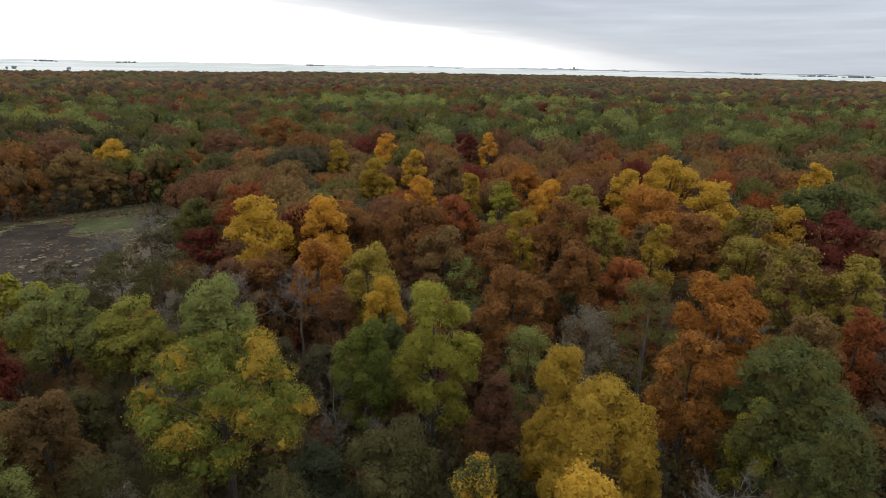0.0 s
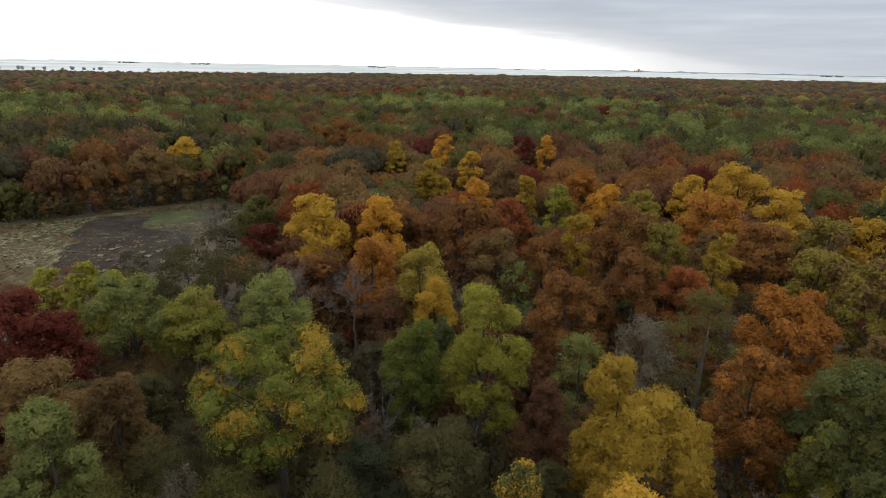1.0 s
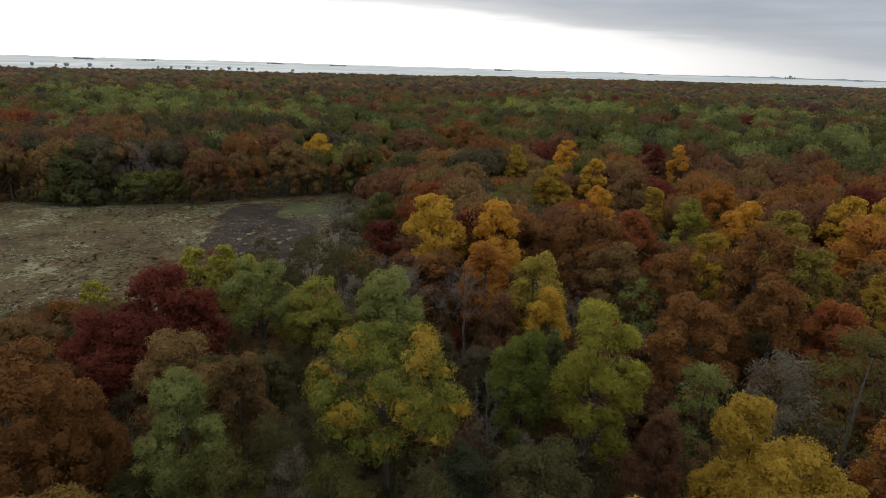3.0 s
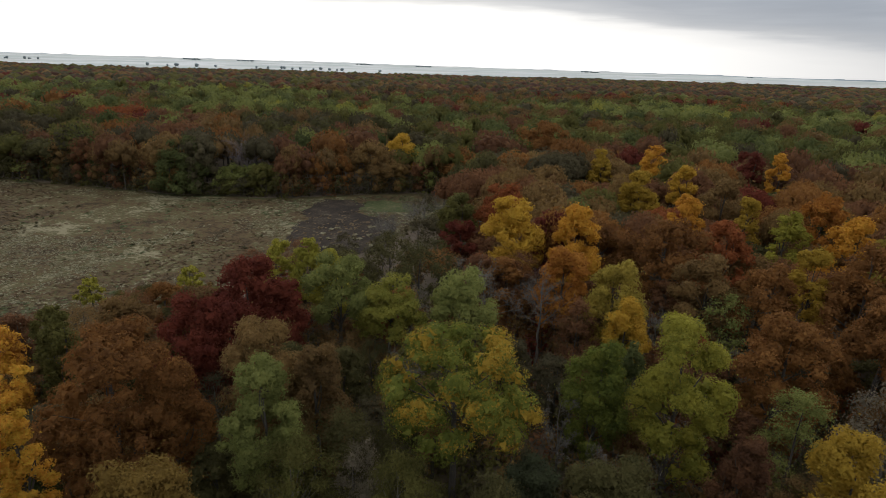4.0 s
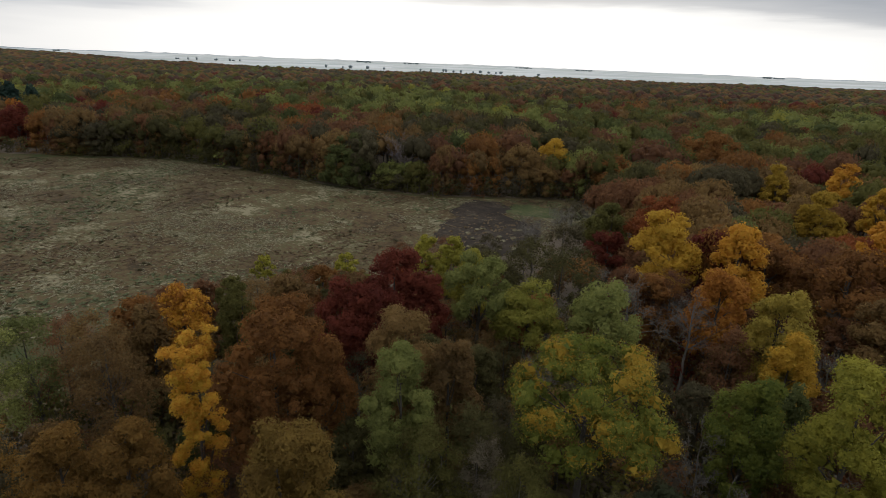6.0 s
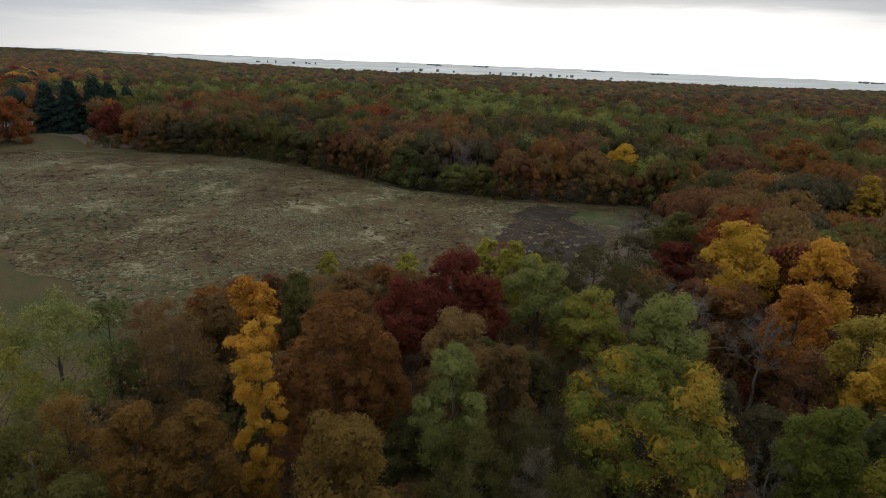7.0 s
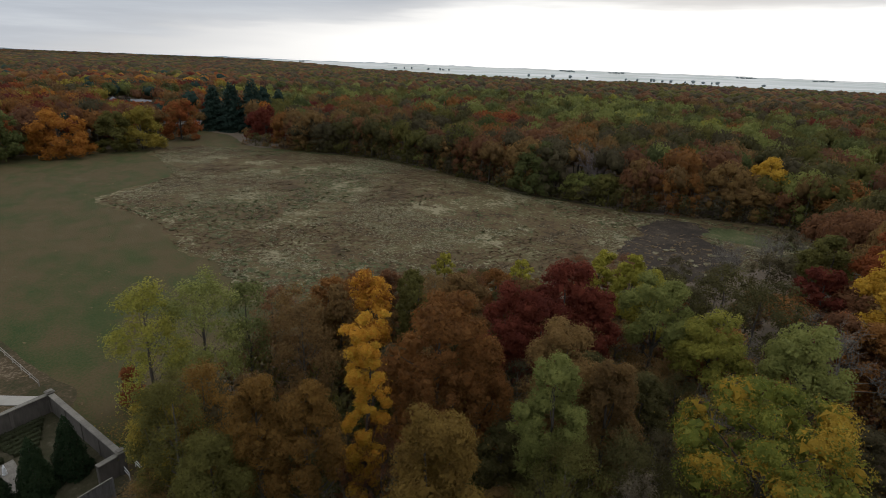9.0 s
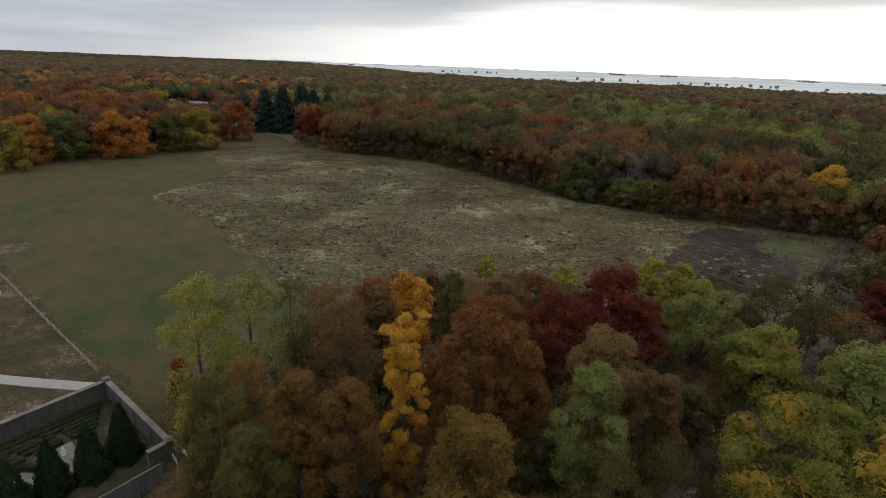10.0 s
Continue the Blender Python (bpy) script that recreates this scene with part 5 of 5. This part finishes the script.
def statue():
    """A small draped stone form on a plinth."""
    bm = bmesh.new()
    prof = ((0.34, 0.0), (0.34, 0.12), (0.26, 0.14), (0.24, 0.52), (0.30, 0.56), (0.30, 0.62), (0.24, 0.63), (0.27, 0.85), (0.20, 1.10), (0.22, 1.30), (0.10, 1.42), (0.12, 1.56), (0.06, 1.68))
    sides, rows = 12, []
    for r, z in prof:
        rows.append([bm.verts.new((r * math.cos(2 * math.pi * k / sides) * (1.15 if z > 0.6 else 1) + (0.05 if z > 1.2 else 0), r * math.sin(2 * math.pi * k / sides), z)) for k in range(sides)])
    for lo, hi in zip(rows, rows[1:]):
        for k in range(sides):
            bm.faces.new((lo[k], lo[(k + 1) % sides], hi[(k + 1) % sides], hi[k]))
    bm.faces.new(rows[-1])
    bm.faces.new(rows[0][::-1])
    me = bpy.data.meshes.new("statue")
    bm.to_mesh(me)
    bm.free()
    me.materials.append(MARBLE)
    ob = tagged(new("statue", me), "small white stone statue on a plinth in the garden", "statue")
    ob.matrix_world = pose(*spot(7.3, 7.4, 0.19), 0, 0, 20) @ Matrix.Scale(0.64, 4)


statue()

# ---------------------------------------------------------------- beside the garden
path_line = [Vector(p) for p in ((-72.2, -12.9, 0), (-73.4, -15.4, 0), (-75.6, -19.6, 0), (-78.5, -24.8, 0), (-83.5, -33.0, 0), (-88, -42, 0))]


def ribbon(name, line, width, mat, z, label):
    left, right = [], []
    for i, p in enumerate(line):
        d = (line[min(i + 1, len(line) - 1)] - line[max(i - 1, 0)]).normalized()
        s = Vector((-d.y, d.x, 0)) * width / 2
        left.append(p + s)
        right.append(p - s)
    return flat_patch(name, left + right[::-1], mat, z, label)


ribbon("pavement", path_line, 1.9, CONCRETE, 0.20, "pale concrete footpath beside the garden wall")
flat_patch("paved_circle", [(-109.8 + 5.2 * math.cos(k * 0.2618), -37.5 + 5.2 * math.sin(k * 0.2618)) for k in range(24)], CONCRETE, 0.21, "round pale concrete pad in the yard")
ground_patch("dirt_patch", [(-135, -36), (-141, -35), (-146, -40), (-143, -44), (-136, -41)], DIRT, 0.07, "pale bare sandy patch in the grass", 2.5)


def rail_fence(p, q, step, height, label, rails, mat, post=0.10, bar=0.05):
    p, q = Vector(p), Vector(q)
    d = q - p
    n = max(1, round(d.length / step))
    ob = thing("rail_fence", label, "fence", p, math.degrees(math.atan2(d.y, d.x)))
    gap = d.length / n
    bm = box_between((-post / 2, 0, 0), (post / 2, 0, 0), post, 0, height, 0.01)
    me = bpy.data.meshes.new("post")
    bm.to_mesh(me)
    bm.free()
    me.materials.append(mat)
    for i in range(n + 1):
        part("post", me, ob).location = (i * gap, 0, 0)
    for z in rails:
        bm = box_between((post * 0.5, 0, 0), (gap - post * 0.5, 0, 0), bar, z - 0.06, z + 0.06, 0.01)
        me2 = bpy.data.meshes.new("rail")
        bm.to_mesh(me2)
        bm.free()
        me2.materials.append(mat)
        for i in range(n):
            part("rail", me2, ob).location = (i * gap, 0, 0)


rail_fence((-76.3, -13.8, 0), (-135, -41.8, 0), 3.0, 1.0, "low weathered post and rail fence along the lawn", (0.45, 0.88), WOOD)
rail_fence((-56.6, -3.9, 0), (-53.6, -2.7, 0), 1.5, 1.0, "pale metal handrail outside the garden corner", (0.55, 0.95), PAINT, 0.06, 0.05)
rail_fence((-56.2, -5.0, 0), (-53.2, -3.8, 0), 1.5, 1.0, "pale metal handrail outside the garden corner", (0.55, 0.95), PAINT, 0.06, 0.05)
flat_patch("worn_ground", [(-56, -3), (-52, -1.6), (-47, -3.5), (-45.5, -7), (-48, -8.5), (-51.5, -4.6), (-55, -5.8)], DIRT, 0.06, "worn bare earth outside the garden corner", "ground")


def leaf_scatter(name, label, centre, spread, count, tones, seed):
    """Fallen leaves lying on the ground."""
    rng = np.random.default_rng(seed)
    p = rng.normal(size=(count, 2)) * spread + centre
    pos = np.c_[p, np.full(count, 0.14)]
    v, f = leaf_cards(rng, pos, np.array([0, 0, 1.0]) + rng.normal(size=(count, 3)) * 0.25, 0.10)
    ob = new(name, mesh_from(name, v, [f], [LEAF[t] for t in tones], [rng.integers(0, len(tones), count)]))
    tagged(ob, label, "leaves", kind="stuff")


leaf_scatter("fallen_leaves", "fallen yellow and brown leaves on the grass", (-60.5, -2.2), (2.6, 2.4), 2600, ("goldolive", "brown", "copper"), 77)

# ---------------------------------------------------------------- houses in the woods and the far plain
def house_window(parent, m):
    """A framed sash window with two panes."""
    w = part_bm("window", box_between((-0.75, 0, 0), (0.75, 0, 0), 0.10, 0.85, 2.65, 0.02), PAINT, parent)
    w.matrix_local = m
    for z in (1.0, 1.8):
        part_bm("pane", box_between((-0.6, -0.03, 0), (0.6, -0.03, 0), 0.08, z, z + 0.72, 0.0), GLASS, w, "dark glass")


def house(x, y, turn, length, depth, eaves, ridge, label):
    ob = thing("house", label, "house", (x, y, 0), turn)
    bm = bmesh.new()
    hx, hy = length / 2, depth / 2
    base = [bm.verts.new(v) for v in ((-hx, -hy, 0), (hx, -hy, 0), (hx, hy, 0), (-hx, hy, 0))]
    top = [bm.verts.new(v) for v in ((-hx, -hy, eaves), (hx, -hy, eaves), (hx, hy, eaves), (-hx, hy, eaves))]
    g0, g1 = bm.verts.new((-hx, 0, ridge - 0.15)), bm.verts.new((hx, 0, ridge - 0.15))
    bm.faces.new(base[::-1])
    for i, j in ((0, 1), (2, 3)):
        bm.faces.new((base[i], base[j], top[j], top[i]))
    bm.faces.new((base[1], base[2], top[2], g1, top[1]))
    bm.faces.new((base[3], base[0], top[0], g0, top[3]))
    part_bm("wall", bm, PAINT, ob, "white painted walls")
    for s in (-1, 1):
        bm = bmesh.new()
        o = 0.5
        lo, hi = Vector((0, s * (hy + o), eaves - o * (ridge - eaves) / hy)), Vector((0, 0, ridge))
        vs = [bm.verts.new((sx * (hx + o), p.y, p.z + dz)) for dz in (0.02, 0.2) for sx, p in ((-1, lo), (1, lo), (1, hi), (-1, hi))]
        for q in ((0, 1, 2, 3), (7, 6, 5, 4), (0, 4, 5, 1), (1, 5, 6, 2), (2, 6, 7, 3), (3, 7, 4, 0)):
            bm.faces.new([vs[i] for i in q])
        bmesh.ops.recalc_face_normals(bm, faces=bm.faces[:])
        part_bm("roof_slope", bm, SHINGLE, ob)
    for k in range(3):
        house_window(ob, pose(-hx + (k + 0.5) * length / 3, -hy - 0.02, 0.4))
    house_window(ob, pose(hx + 0.02, 0, eaves - 2.6, 0, 0, 90))


house(-450, 4, 70, 13, 8.5, 5.4, 9.0, "white house with a grey shingled roof among trees")
house(-476, -13, 10, 11, 8, 5.2, 8.8, "white house with a grey shingled roof among trees")
house(-372, 27, 80, 15, 7, 2.8, 5.0, "long low white outbuilding beside the conifers")


def elevator(az, r):
    x, y = -math.sin(radians(az)) * r, math.cos(radians(az)) * r
    z = land_height(x, y) - 1
    ob = thing("grain_elevator", "far grain elevator with pale silos on the plain", "silo", (x, y, z), az)
    for k in range(5):
        bm = bmesh.new()
        bmesh.ops.create_cone(bm, cap_ends=True, segments=12, radius1=4, radius2=4, depth=13 - 3 * (k % 2))
        bmesh.ops.create_cone(bm, cap_ends=True, segments=12, radius1=4, radius2=1, depth=3, matrix=Matrix.Translation((0, 0, 8 - 1.5 * (k % 2))))
        part_bm("silo", bm, CONCRETE, ob).location = ((k - 2) * 14, 0, 6)
    part_bm("headhouse", box_between((-8, 0, 0), (8, 0, 0), 10, 0, 24, 0.3), CONCRETE, ob)


elevator(-12.3, 4800)


def backdrop():
    """A glowing ring at the horizon, coloured as haze over low far woods and rises."""
    m, t, out = material("glowing_haze")
    pos = t.nodes.new("ShaderNodeNewGeometry").outputs["Position"]
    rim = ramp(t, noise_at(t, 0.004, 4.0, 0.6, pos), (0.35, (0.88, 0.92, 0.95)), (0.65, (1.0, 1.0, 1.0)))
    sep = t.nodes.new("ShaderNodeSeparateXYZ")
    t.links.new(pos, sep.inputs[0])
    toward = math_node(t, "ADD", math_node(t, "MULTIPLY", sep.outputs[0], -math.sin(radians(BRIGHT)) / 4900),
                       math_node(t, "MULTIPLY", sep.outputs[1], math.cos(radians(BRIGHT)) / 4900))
    # haze and the bright bearing's light are put into the glow colour
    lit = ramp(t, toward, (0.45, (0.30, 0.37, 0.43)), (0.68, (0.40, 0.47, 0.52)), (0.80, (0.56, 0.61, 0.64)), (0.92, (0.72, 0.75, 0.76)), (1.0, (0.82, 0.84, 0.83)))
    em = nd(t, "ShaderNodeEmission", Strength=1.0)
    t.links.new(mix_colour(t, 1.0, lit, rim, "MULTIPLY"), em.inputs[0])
    t.links.new(em.outputs[0], out.inputs[0])
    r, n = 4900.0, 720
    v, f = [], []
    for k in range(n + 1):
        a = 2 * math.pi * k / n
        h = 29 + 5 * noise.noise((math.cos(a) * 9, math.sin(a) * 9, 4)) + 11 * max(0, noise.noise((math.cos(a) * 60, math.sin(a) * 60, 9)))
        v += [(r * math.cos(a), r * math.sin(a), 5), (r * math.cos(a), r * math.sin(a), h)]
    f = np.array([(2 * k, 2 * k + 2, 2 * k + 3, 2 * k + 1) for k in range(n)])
    tagged(new("backdrop", mesh_from("backdrop", np.array(v), [f], [m])), "glowing backdrop ring coloured as the hazy rim of the far plain", "backdrop", kind="structure")


backdrop()
